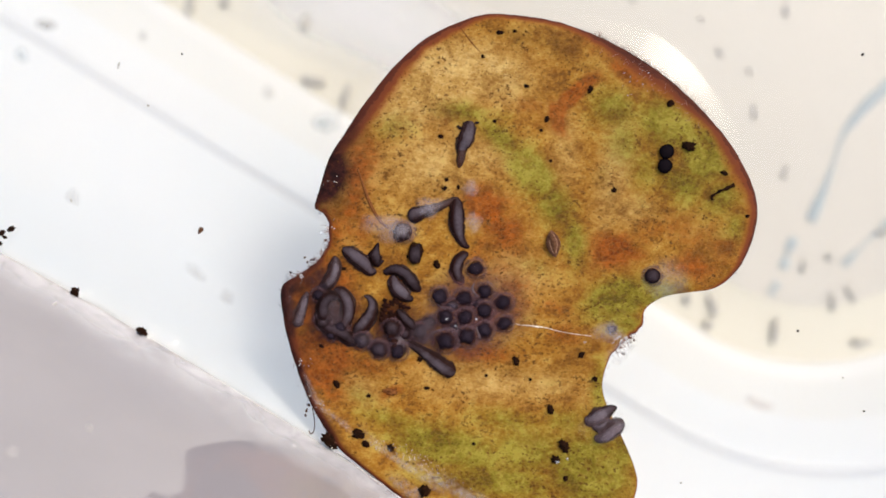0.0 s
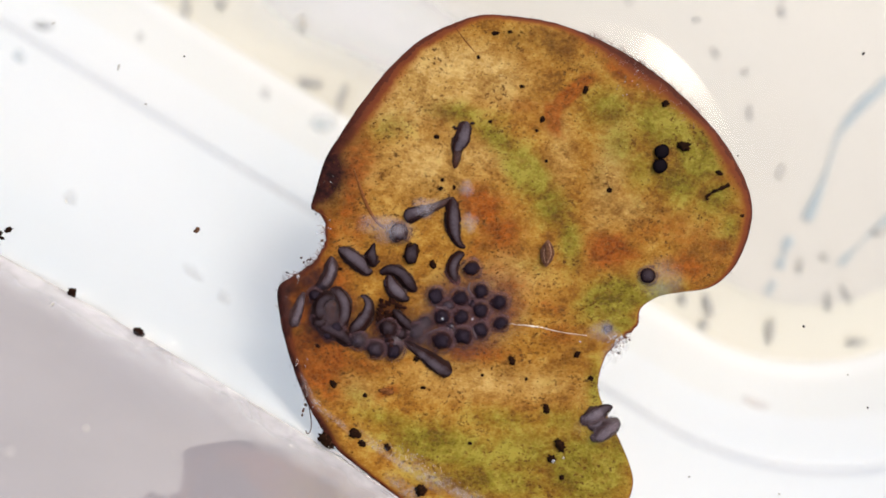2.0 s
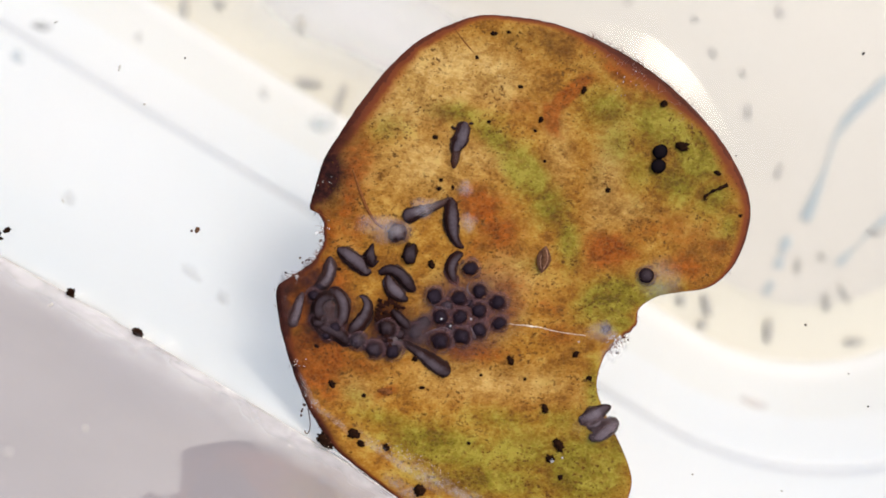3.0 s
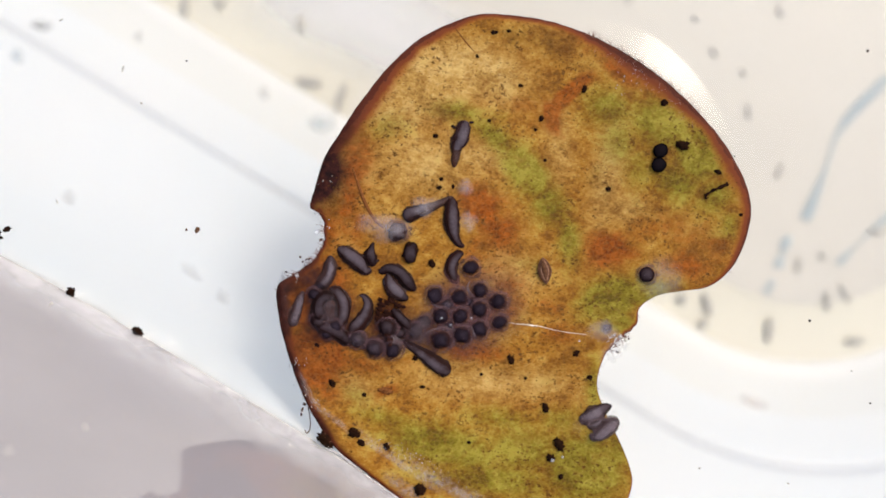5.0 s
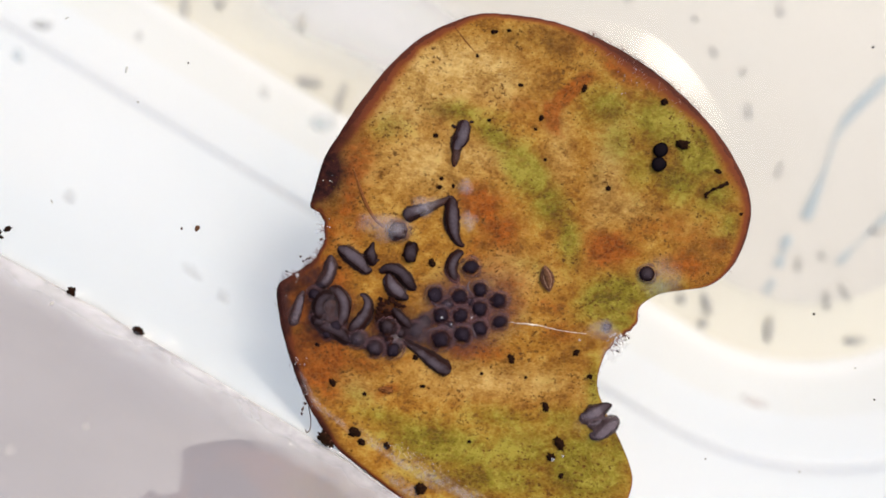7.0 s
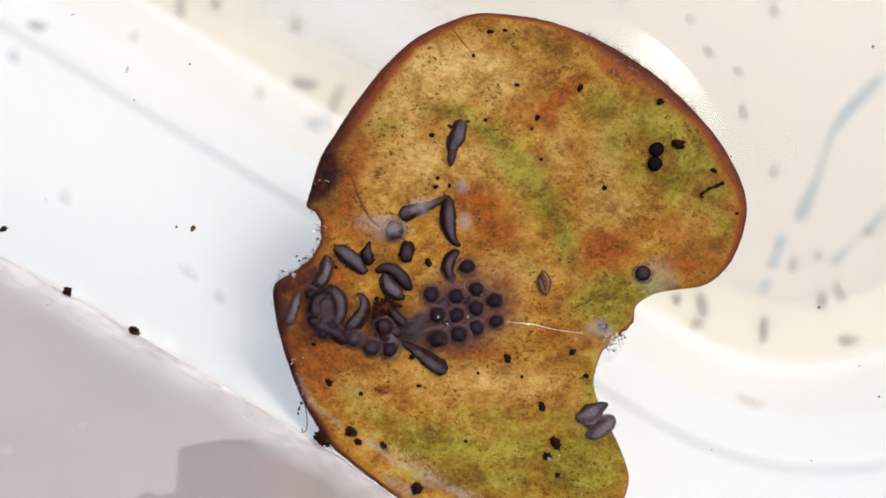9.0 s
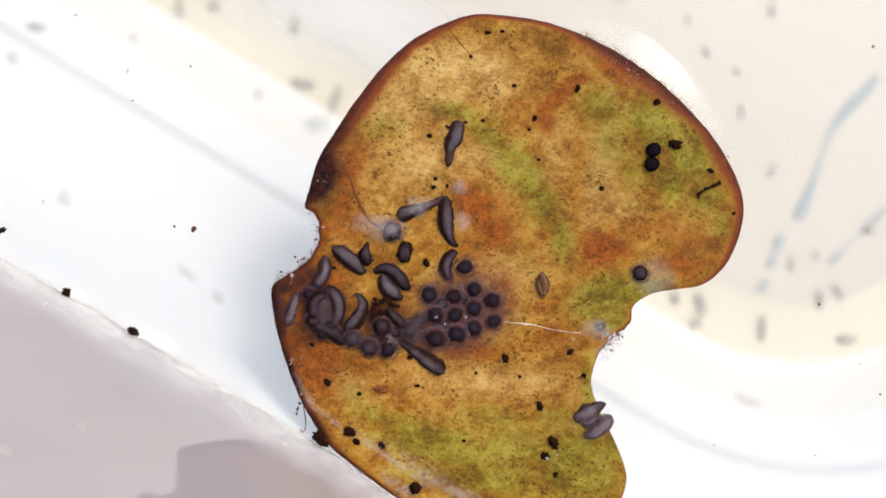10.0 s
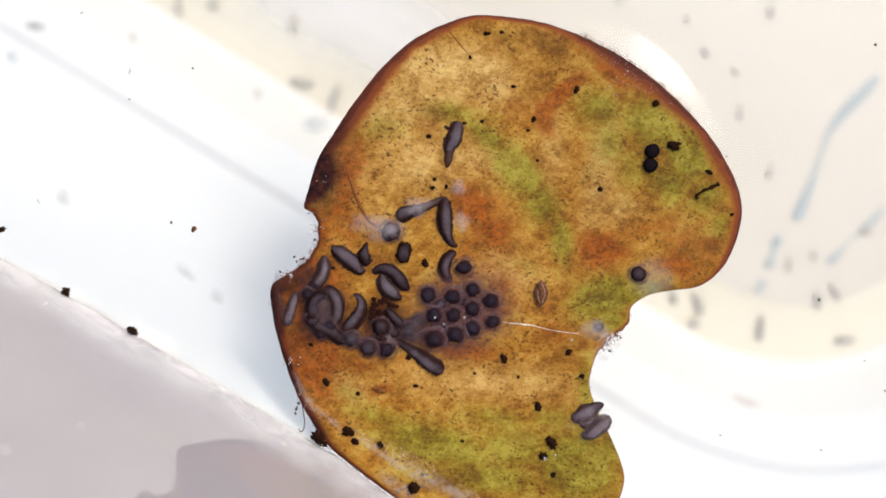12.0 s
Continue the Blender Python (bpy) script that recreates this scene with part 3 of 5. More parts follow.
def on_side(u, v):
    """A place on the tub's sloping lower wall, found along its profile."""
    z = -30.0
    for _ in range(12):
        p = at(u, v) * (1 - z * MM / 0.10864)
        e1, e2 = p.dot(ALONG) / MM, p.dot(ACROSS) / MM
        out = 8.4 - e2 if e1 < 37.4 or e2 > 40.4 else math.hypot(e1 - 37.4, e2 - 40.4) - 32.0
        z = 0.5 * z + 0.5 * float(np.interp(out, [a for a, _ in SIDE], [b for _, b in SIDE]))
    return Vector((p.x, p.y, (z + 0.25) * MM))


def on_wall(u, v, off=0.06):
    """A place on the dry wall above the water."""
    z = 2.0
    for _ in range(24):
        p = at(u, v) * (1 - z * MM / 0.10864)
        e1, e2 = p.dot(ALONG) / MM, p.dot(ACROSS) / MM
        out = 8.4 - e2 - (min(max(e1, -80), 60) + 12) ** 2 / 1250
        z = 0.5 * z + 0.5 * max(0.0, (out - 31.6) / 0.285 + 0.25)
    return Vector((p.x, p.y, z * MM)) + (ACROSS * 0.96 + Vector((0, 0, 0.27))) * off * MM


def ring_skin(rings, material, name, parent, label="", close_first=False, smooth=True):
    bm = bmesh.new()
    vs = [[bm.verts.new(p) for p in r] for r in rings]
    for a, b in zip(vs, vs[1:]):
        for k in range(len(a)):
            j = (k + 1) % len(a)
            bm.faces.new((a[k], a[j], b[j], b[k]))
    if close_first:
        bm.faces.new(vs[0])
    bmesh.ops.recalc_face_normals(bm, faces=bm.faces[:])
    return part(name, bm, material, parent, label, smooth)


def build_tub():
    tub = tagged(new("plastic_tub"), "milky white plastic tub half filled with clear water", "tub")
    # below the water the tub is one thin sheet of light-passing plastic, above it a hollow wall with a rolled rim
    def rings(profile):
        return [tub_ring(o, z) for o, z in profile]
    ring_skin(rings([(0.0, -44.0), (-0.8, -44.0)]), M_FLOOR, "floor_edge", tub)
    ring_skin(rings([(-0.8, -44.0), (-8.4, -43.9), (-9.0, -43.6)]), M_FLOOR, "groove_floor", tub, "cream silted groove round the bottom")
    ring_skin([tub_ring(-9.0, -43.6), tub_ring(-9.0, -44.6)], M_PANEL, "floor", tub, "pale raised middle of the bottom", close_first=True, smooth=False)
    ring_skin(rings(SIDE[:3]), M_FILLET, "fillet", tub, "white rounded fillet round the bottom")
    ring_skin(rings(SIDE[2:6]), M_FOOT, "wall_foot", tub, "foot of the wall, faintly darkened as shade")
    ring_skin(rings(SIDE[5:10]), M_SIDE, "lower_wall", tub, "wet lower wall")
    ring_skin(rings(SIDE[9:11]), M_GROOVE, "groove", tub, "moulded groove, its shade coloured grey")
    ring_skin(rings(SIDE[10:]), M_SIDE, "middle_wall", tub, "wet wall up to the waterline")
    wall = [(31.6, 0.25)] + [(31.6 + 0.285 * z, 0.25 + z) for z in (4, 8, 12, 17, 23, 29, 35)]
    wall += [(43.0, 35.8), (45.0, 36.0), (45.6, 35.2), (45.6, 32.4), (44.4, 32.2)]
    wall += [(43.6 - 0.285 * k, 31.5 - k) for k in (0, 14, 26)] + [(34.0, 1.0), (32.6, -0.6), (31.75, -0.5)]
    ring_skin(rings(wall), M_WALL, "upper_wall", tub, "dry glossy wall above the water, its shade put into a darker colour")
    return tub


def water_sheet(xs, ys, hole=None):
    """A patch of the water's face on the given grid lines (mm), drawn up to the leaf's margin and to the wall."""
    gx, gy = np.meshgrid(xs, ys)
    e1, e2 = gx * 0.853 - gy * 0.522, gx * 0.522 + gy * 0.853
    near = 8.4 - 31.6 - (np.clip(e1, -80, 60) + 12) ** 2 / 1250
    dist = np.minimum(np.minimum(e2 - near, 170 + 31.6 - e2), np.minimum(69.4 + 31.6 - e1, e1 + 190 + 31.6))
    rr, cx, cy = 63.6, 37.4, 40.4
    corner = (e1 > cx) & (e2 < cy)
    dist = np.where(corner, rr - np.hypot(e1 - cx, e2 - cy), dist)
    u, v = gx * MM / UNIT + 784, 441 - gy * MM / UNIT
    z = (0.62 + 0.22 * np.sin(e1 * 0.61 + 2.0) * np.sin(e1 * 0.19) + 0.16 * np.sin(e1 * 0.9) * np.sin(e1 * 0.37 + 1.0) + 0.14 * np.sin(e1 * 0.23 + 0.4)) * np.exp(-np.maximum(dist, 0) / 1.5)
    for cu, cv, h in ((262, 596, 0.45), (296, 612, 0.5), (145, 524, 0.35), (585, 790, 0.4)):
        z = z + h * np.exp(-((u - cu) / 16) ** 2 - ((v - cv) / 12) ** 2)
    close = (np.abs(gx - 8) < 40) & (np.abs(gy + 3) < 40)
    out = np.full_like(gx, 99.0)
    out[close] = -leaf_inset(u[close], v[close]) * UNIT / MM
    # the water climbs to the leaf's raised margin in a broad collar with a crisp foot
    high = np.exp(-(((u - 1182) / 165.0) ** 2 + ((v - 128) / 165.0) ** 2) ** 3)
    slope = 0.012 + 0.25 * high
    reach = 1.4 + 1.75 * np.exp(-(((u - 1172) / 120.0) ** 2 + ((v - 112) / 120.0) ** 2) ** 1.5)
    reach = reach + 0.10 * np.sin(u * 0.05) * high
    left = np.clip(reach - np.maximum(out, 0), 0, None)
    z = z + np.where(out > -0.2, slope * (0.56 * left + 0.22 * left ** 2 / reach), 0.0)
    z = np.where(out < -0.2, 0.05, z)
    keep = (dist > -0.6) & (out > -1.2)
    idx = -np.ones(gx.shape, int)
    fk = keep[:-1, :-1] & keep[1:, :-1] & keep[:-1, 1:] & keep[1:, 1:]
    mx, my = (gx[:-1, :-1] + gx[1:, 1:]) / 2, (gy[:-1, :-1] + gy[1:, 1:]) / 2
    if hole:
        fk &= ~((mx > hole[0]) & (mx < hole[1]) & (my > hole[2]) & (my < hole[3]))
    used = np.zeros_like(keep)
    for a, b in ((0, 0), (1, 0), (0, 1), (1, 1)):
        used[a:used.shape[0] - 1 + a, b:used.shape[1] - 1 + b] |= fk
    idx[used] = np.arange(used.sum())
    j, i = np.nonzero(fk)
    quads = np.stack([idx[j, i], idx[j, i + 1], idx[j + 1, i + 1], idx[j + 1, i]], 1)
    return np.stack([gx[used], gy[used], z[used]], 1) * MM, quads


def build_water():
    """Wide cells over the open water, finer ones beside the wall and the leaf, the finest in the collar on the sunward side."""
    fine = (14.0, 30.0, 11.6, 25.2)
    xs = np.concatenate([np.arange(-152, -48, 8.0), np.arange(-48, 14.0, 0.4), np.linspace(14.0, 30.0, 41), np.arange(30.8, 52, 0.8), np.arange(52, 172, 8.0)])
    ys = np.concatenate([np.arange(-120, -40, 8.0), np.arange(-40, 11.6, 0.4), np.linspace(11.6, 25.2, 35), np.arange(26, 46, 0.8), np.arange(46, 230, 8.0)])
    co, quads = water_sheet(xs, ys, fine)
    co2, quads2 = water_sheet(np.linspace(14.0, 30.0, 161), np.linspace(11.6, 25.2, 137))
    me = bpy.data.meshes.new("water")
    me.from_pydata(np.concatenate([co, co2]), [], np.concatenate([quads, quads2 + len(co)]).tolist())
    me.update()
    me.polygons.foreach_set("use_smooth", [True] * len(me.polygons))
    me.materials.append(M_WATER)
    return tagged(new("water", me), "clear still water with raised menisci", "water", kind="structure")


def build_table():
    # unseen table, added as a pale base that bounces light up through the tub
    bm = bmesh.new()
    bmesh.ops.create_cube(bm, size=1.0)
    for v in bm.verts:
        v.co = (v.co.x * 1.6, v.co.y * 1.6, v.co.z * 0.03 - 0.0596)
    ob = part("ground", bm, plastic("pale_table", (0.82, 0.80, 0.77), (0.76, 0.74, 0.71), 0.5, 60), None, smooth=False)
    return tagged(ob, "unseen pale table top added under the tub to bounce light", "table top", kind="structure")


# ---- eggs and hatchlings ----
def egg(u, v, size=15.0, squash=0.9, turn=0.0, mat=None, label="", halo=True, shift=(0, 0), rough=0.34):
    seed = u * 0.013 + v * 0.007
    ob = thing("egg", on_leaf(u, v), label or "dark embryo in a clear jelly egg on the leaf", "egg", "eggs on the leaf")
    r = size * (1.07 if halo else 1.0) * UNIT
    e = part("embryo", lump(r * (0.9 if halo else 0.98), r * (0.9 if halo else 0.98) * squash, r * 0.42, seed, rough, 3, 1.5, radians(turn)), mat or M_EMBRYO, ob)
    e.location = (shift[0] * UNIT, -shift[1] * UNIT, r * 0.3)
    if halo:
        j = part("jelly", soft_disc(r * 1.42, r * 1.36, r * 1.1, seed + 4, 0.0, 0.12, True), M_JELLY, ob, "clear grey jelly coat")
        j.location = (0, 0, r * 0.12)
    return ob


def hatchling(spine, label="", skin=None, tail_from=0.6, tail_mat=None, up=0.0, gills=(), flat=0.5, fin=None):
    """A newly hatched tadpole lying on the leaf; spine holds places and half widths from the head to the tail's tip, gills their places, angles and lengths."""
    skin = skin or M_SKIN
    base = on_leaf(*spine[0][:2])
    n = 60
    run = hull_line([Vector(p) for p in spine], n)
    line = [on_leaf(p.x, p.y, up) + Vector((0, 0, max(p.z, 4) * 0.3 * UNIT)) - base for p in run]
    prof = [max(0.8, 0.97 * p.z) * UNIT * (0.35 if i in (0, n) else 0.75 if i in (1, n - 1) else 1.0) for i, p in enumerate(run)]
    ob = thing("tadpole", base, label or "slate-grey newly hatched tadpole lying on the leaf", "tadpole", "hatched tadpoles")
    cut = int(n * tail_from)
    seed = spine[0][0] * 0.1
    # a thin skirt of fin lies flat round the trunk and tail
    skirt = [c - Vector((0, 0, 0.12 * max(run[i].z, 4) * UNIT)) for i, c in enumerate(line)]
    wide = [r * (1.04 + 0.14 * min(1.0, i / (0.6 * n))) + 0.5 * UNIT for i, r in enumerate(prof)]
    part("fin", sweep(skirt, wide, 0.07, 16, 0.22, seed + 3, 0.07), fin or M_FIN, ob, "thin brown half-clear fin")
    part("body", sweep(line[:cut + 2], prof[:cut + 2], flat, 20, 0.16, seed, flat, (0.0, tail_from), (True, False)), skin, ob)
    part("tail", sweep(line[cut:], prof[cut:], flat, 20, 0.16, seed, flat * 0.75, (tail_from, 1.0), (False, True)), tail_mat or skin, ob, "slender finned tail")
    for u, v, turn, long_, w in gills:
        d = Vector((math.cos(radians(turn)), -math.sin(radians(turn)), 0)) * (long_ * UNIT)
        c = on_leaf(u, v, up + 0.12) - base
        stub = [c + d * (q / 8) for q in range(9)]
        part("gill", sweep(stub, [w * (1.0 - 0.55 * (q / 8) ** 2) * (0.5 if q in (0, 8) else 1) * UNIT for q in range(9)], 0.5, 10, 0.5, seed + turn), M_DARK, ob, "dark stubby gill")
    return ob


def build_brood():
    # the main clutch, still in its jelly
    for u, v, sz, q, t in ((841, 475, 15.5, 0.9, 20), (778, 524, 16, 1.0, 0), (821, 527, 16, 0.85, 10), (857, 516, 15, 0.95, 0), (890, 535, 15, 1.0, 40), (789, 560, 16, 0.95, 0), (824, 560, 15, 0.95, 30),
                           (857, 548, 15.5, 0.95, 0), (789, 602, 19, 0.74, -26), (826, 594, 17, 0.95, 0), (856, 584, 15.5, 0.9, -40), (893, 571, 13.5, 0.9, 30), (803, 578, 11, 0.8, -20), (840, 536, 11, 0.8, -30)):
        egg(u, v, sz, q, t)
    for u, v, sz, q, t, m in ((672, 617, 16, 1.0, 0, M_CURL), (705, 620, 16, 0.82, 60, M_EMBRYO), (700, 605, 11, 0.9, 0, M_CURL), (695, 580, 17, 0.9, -60, M_DARK), (744, 586, 15, 0.8, 60, M_CURL), (761, 569, 11, 0.95, 0, M_CURL),
                              (566, 522, 12, 0.9, 0, M_EMBRYO), (642, 602, 15, 0.9, 10, M_CURL), (574, 568, 14, 0.9, 40, M_DARK), (603, 578, 13, 0.9, 0, M_EMBRYO), (588, 592, 10, 0.9, 0, M_EMBRYO), (717, 590, 13, 0.8, 30, M_DARK), (1081, 582, 8, 0.9, 0, M_PALE), (800, 541, 13, 0.8, 20, M_CURL)):
        egg(u, v, sz, q, t, m, "curled grey embryo in its jelly, close to hatching")
    mass = thing("egg_jelly", on_leaf(835, 555), "purplish clear jelly round the clutch of eggs", "egg jelly")
    part("dome", soft_disc(118 * UNIT, 92 * UNIT, 0.35 * MM, 2.2, radians(14), 0.2), M_MASS, mass)
    for pts in (((762, 590), (778, 583), (800, 580), (812, 590)), ((808, 574), (812, 590), (812, 612)), ((842, 575), (846, 590), (852, 602)), ((770, 538), (790, 545), (806, 538)), ((840, 498), (836, 512), (846, 526))):
        strand = hull_line([on_leaf(u, v, 0.5) - on_leaf(835, 555) for u, v in pts], 24)
        part("strand", sweep(strand, [(0.4 + 1.5 * math.sin(math.pi * i / 24)) * UNIT for i in range(25)], 0.3, 8, 0.5), M_STRAND, mass, "pale seam between two eggs")
    lone = egg(1152, 488, 14.5, 1.0, 0, M_DARK, "single dark egg with a pale halo near the leaf's notch", rough=0.08)
    tagged(lone, group="eggs on the leaf")
    cloud = thing("mould_film", on_leaf(1174, 500), "pale hazy film round the single egg", "film")
    part("film", soft_disc(50 * UNIT, 42 * UNIT, 0.10 * MM, 6.1, 0.2), M_HAZE, cloud)
    for u, v in ((1176, 270), (1173, 295)):
        egg(u, v, 14, 0.95, 30, M_BLACK, "jet-black round egg, one of two touching", halo=False, rough=0.08)
    egg(713, 412, 17, 1.0, 0, M_PALE, "greyish mouldy egg under a whitish film")
    for u, v, a, b, t, s in ((690, 405, 34, 20, 10, 3.3), (758, 368, 20, 13, -20, 4.1), (836, 391, 11, 15, 0, 8.8), (832, 335, 12, 10, 0, 5.1), (704, 602, 13, 20, 10, 1.3), (1072, 588, 22, 15, -10, 7.7)):
        ob = thing("mould_film", on_leaf(u, v, 0.1), "whitish mouldy film on the brood", "film", "mould films")
        part("film", soft_disc(a * 1.5 * UNIT, b * 1.5 * UNIT, min(0.9, 0.03 * a) * MM, s, radians(-t), 0.45), M_CLOUD, ob)
    for u, v, a, b, t, s in ((590, 558, 60, 64, 0, 2.9), (585, 575, 46, 36, 0, 4.6), (566, 502, 36, 40, 20, 5.2), (700, 575, 50, 56, 20, 6.4), (630, 596, 60, 30, 10, 7.7), (745, 590, 50, 40, 0, 3.1), (690, 612, 50, 26, 0, 1.8), (514, 545, 12, 60, -6, 8.3)):
        ob = thing("egg_jelly", on_leaf(u, v, 0.02), "dark murky jelly round the piled embryos", "egg jelly", "murky jelly")
        part("film", soft_disc(a * UNIT, b * UNIT, 0.12 * MM, s, radians(-t), 0.45), M_MURK, ob)
    for u, v, a, b, t, s in ((750, 588, 38, 26, -60, 2.4), (642, 601, 22, 18, 0, 4.9), (588, 552, 30, 40, 0, 8.2)):
        ob = thing("egg_jelly", on_leaf(u, v, 0.25), "grey half-clear veil of jelly over the brood", "egg jelly", "murky jelly")
        part("film", soft_disc(a * UNIT, b * UNIT, 0.4 * MM, s, radians(-t), 0.4), M_VEIL, ob)
    for u, v, a, b, t, s in ((1062, 752, 44, 34, -20, 1.9),):
        ob = thing("mould_film", on_leaf(u, v, 1.0), "thin greyish slime over the brood", "film", "slime films")
        part("film", soft_disc(a * UNIT, b * UNIT, 0.3 * MM, s, radians(-t), 0.45), M_SLIME, ob)
    # hatched tadpoles
    hatchling([(834, 216, 5), (831, 224, 11), (828, 237, 12.5), (823, 250, 13.5), (817, 262, 10.5), (816, 275, 7), (814, 288, 6), (812, 299, 2)], "pale slate-grey tadpole lying alone on the leaf", M_PALE, 0.62, M_TAIL,
              gills=((816, 229, 215, 9, 3), (840, 219, 0, 8, 2.6)))
    hatchling([(723, 387, 6), (730, 384, 12.5), (741, 379, 12.5), (754, 374, 9.5), (768, 370, 7.5), (785, 363, 6), (800, 356, 5), (812, 351, 2)], "grey tadpole with a whitish patch and a brown tail", M_SKIN, 0.5, M_TAIL,
              gills=((730, 375, 165, 7, 4),))
    hatchling([(806, 352, 5), (808, 362, 11), (808, 378, 13), (808, 395, 13.5), (810, 410, 11), (815, 424, 7), (823, 435, 4.5), (831, 438, 2)], tail_from=0.72, gills=((815, 362, 60, 8, 3),))
    hatchling([(607, 440, 4), (615, 445, 10), (628, 454, 13), (641, 464, 13.5), (651, 475, 10), (658, 481, 7), (666, 477, 4)], "slate-grey plump tadpole lying on the leaf", tail_from=0.75,
              gills=((612, 438, 150, 6, 3), (646, 476, 250, 12, 3)))
    hatchling([(670, 430, 1.5), (666, 442, 6), (664, 453, 11), (667, 463, 10), (673, 471, 4)], "dark remains of a small tadpole", M_DARK, 0.6, gills=((660, 452, 165, 14, 4), (672, 466, 330, 10, 4)))
    egg(736, 449, 19, 0.68, 82, M_DARK, "dark oval curled-up embryo", halo=False)
    hatchling([(680, 484, 4), (690, 479, 8), (703, 478, 10), (716, 485, 11), (727, 497, 11.5), (736, 508, 9), (744, 516, 3)], "dark tadpole lying against another", M_DARK, 0.75, gills=((702, 474, 82, 13, 3), (684, 484, 240, 8, 4)))
    hatchling([(695, 487, 4), (697, 498, 10), (704, 511, 13), (714, 521, 12), (725, 528, 7), (732, 528, 3)], "grey tadpole lying against a darker one", M_PALE, 0.7, M_DARK, gills=((692, 508, 255, 15, 5),))
    hatchling([(594, 453, 3), (594, 467, 10), (592, 481, 11), (585, 495, 11.5), (575, 506, 9), (564, 513, 5)], "blurred grey tadpole under the water film", M_GHOST, 0.7, M_CURL)
    hatchling([(546, 516, 4), (541, 529, 8), (536, 545, 9.5), (531, 560, 10), (527, 572, 9), (524, 579, 3)], "pale lilac-grey tadpole under the water film", M_GHOST, 0.8, M_GHOST, -0.1, flat=0.4, fin=M_FIN_PALE)
    hatchling([(592, 511, 4), (604, 518, 11), (614, 531, 13), (617, 547, 13), (614, 563, 11.5), (607, 577, 8), (600, 585, 4)], "grey tadpole arched among the eggs", M_SKIN, 0.75)
    hatchling([(600, 527, 5), (588, 524, 10), (577, 532, 11), (573, 546, 11), (578, 560, 10), (590, 567, 5)], "small curled embryo among the eggs", M_DARK, 0.75, up=0.25)
    hatchling([(563, 548, 5), (568, 564, 10), (580, 577, 11.5), (595, 585, 12), (609, 592, 12), (622, 602, 10), (632, 609, 4)], "dark curled tadpole among the eggs", M_DARK, 0.75)
    hatchling([(628, 590, 5), (636, 583, 11), (645, 574, 12.5), (653, 563, 12), (659, 551, 10.5), (661, 538, 8), (655, 527, 5), (645, 523, 1.5)], "grey crescent-shaped tadpole with a thin hooked tail", tail_from=0.6)
    hatchling([(806, 659, 5), (799, 656, 12), (786, 648, 13), (771, 637, 12), (755, 626, 9.5), (740, 616, 7), (722, 604, 4)], "long slate-grey tadpole stretched across the leaf", M_SKIN, 0.6, flat=0.5)
    hatchling([(829, 449, 3), (820, 452, 8), (811, 461, 10), (807, 474, 10.5), (809, 487, 9), (815, 497, 7.5), (820, 503, 3)], tail_from=0.7, gills=((799, 478, 150, 7, 2),))
    hatchling([(703, 548, 4), (710, 556, 8), (719, 566, 9), (728, 575, 9), (735, 583, 4)], "dark straight stiff tadpole between the eggs", M_DARK, 0.7, up=0.4)
    hatchling([(1033, 739, 5), (1041, 741, 11), (1053, 738, 15), (1066, 731, 13), (1079, 723, 8), (1090, 719, 2)], "blue-grey glassy tadpole at the leaf's edge", M_GHOST, 0.66, M_SKIN, gills=((1040, 735, 60, 8, 4), (1045, 748, 230, 9, 5)))
    hatchling([(1102, 744, 6), (1093, 748, 12), (1081, 756, 14.5), (1069, 766, 14), (1058, 773, 8), (1050, 770, 3)], "pale brownish-grey tadpole at the leaf's edge", M_GHOST, 0.75, M_GHOST, 0.25, fin=M_FIN_PALE)
    hatchling([(1046, 752, 4), (1056, 752, 10), (1068, 748, 11), (1080, 744, 5)], "grey tadpole at the leaf's edge", M_GHOST, 0.75, M_GHOST)


# ---- crumbs, specks and hairs ----
def crumb(u, v, a, b, turn=0.0, mat=None, z=None, label="", seed=None, rough=0.85, name="debris_crumb", group="crumbs on the leaf"):
    s = seed if seed is not None else u * 0.37 + v * 0.11
    place = on_leaf(u, v) if z is None else at(u, v, z)
    bm = lump(a * 0.84 * UNIT, b * 0.84 * UNIT, min(a, b) * 0.35 * UNIT, s, rough, 3, 2.4, radians(-turn))
    ob = part(name, bm, mat or M_CRUMB, None)
    ob.matrix_world = Matrix.Translation(place + Vector((0, 0, min(a, b) * 0.25 * UNIT)))
    return tagged(ob, label or "black-brown crumb of debris on the leaf", "debris", group)


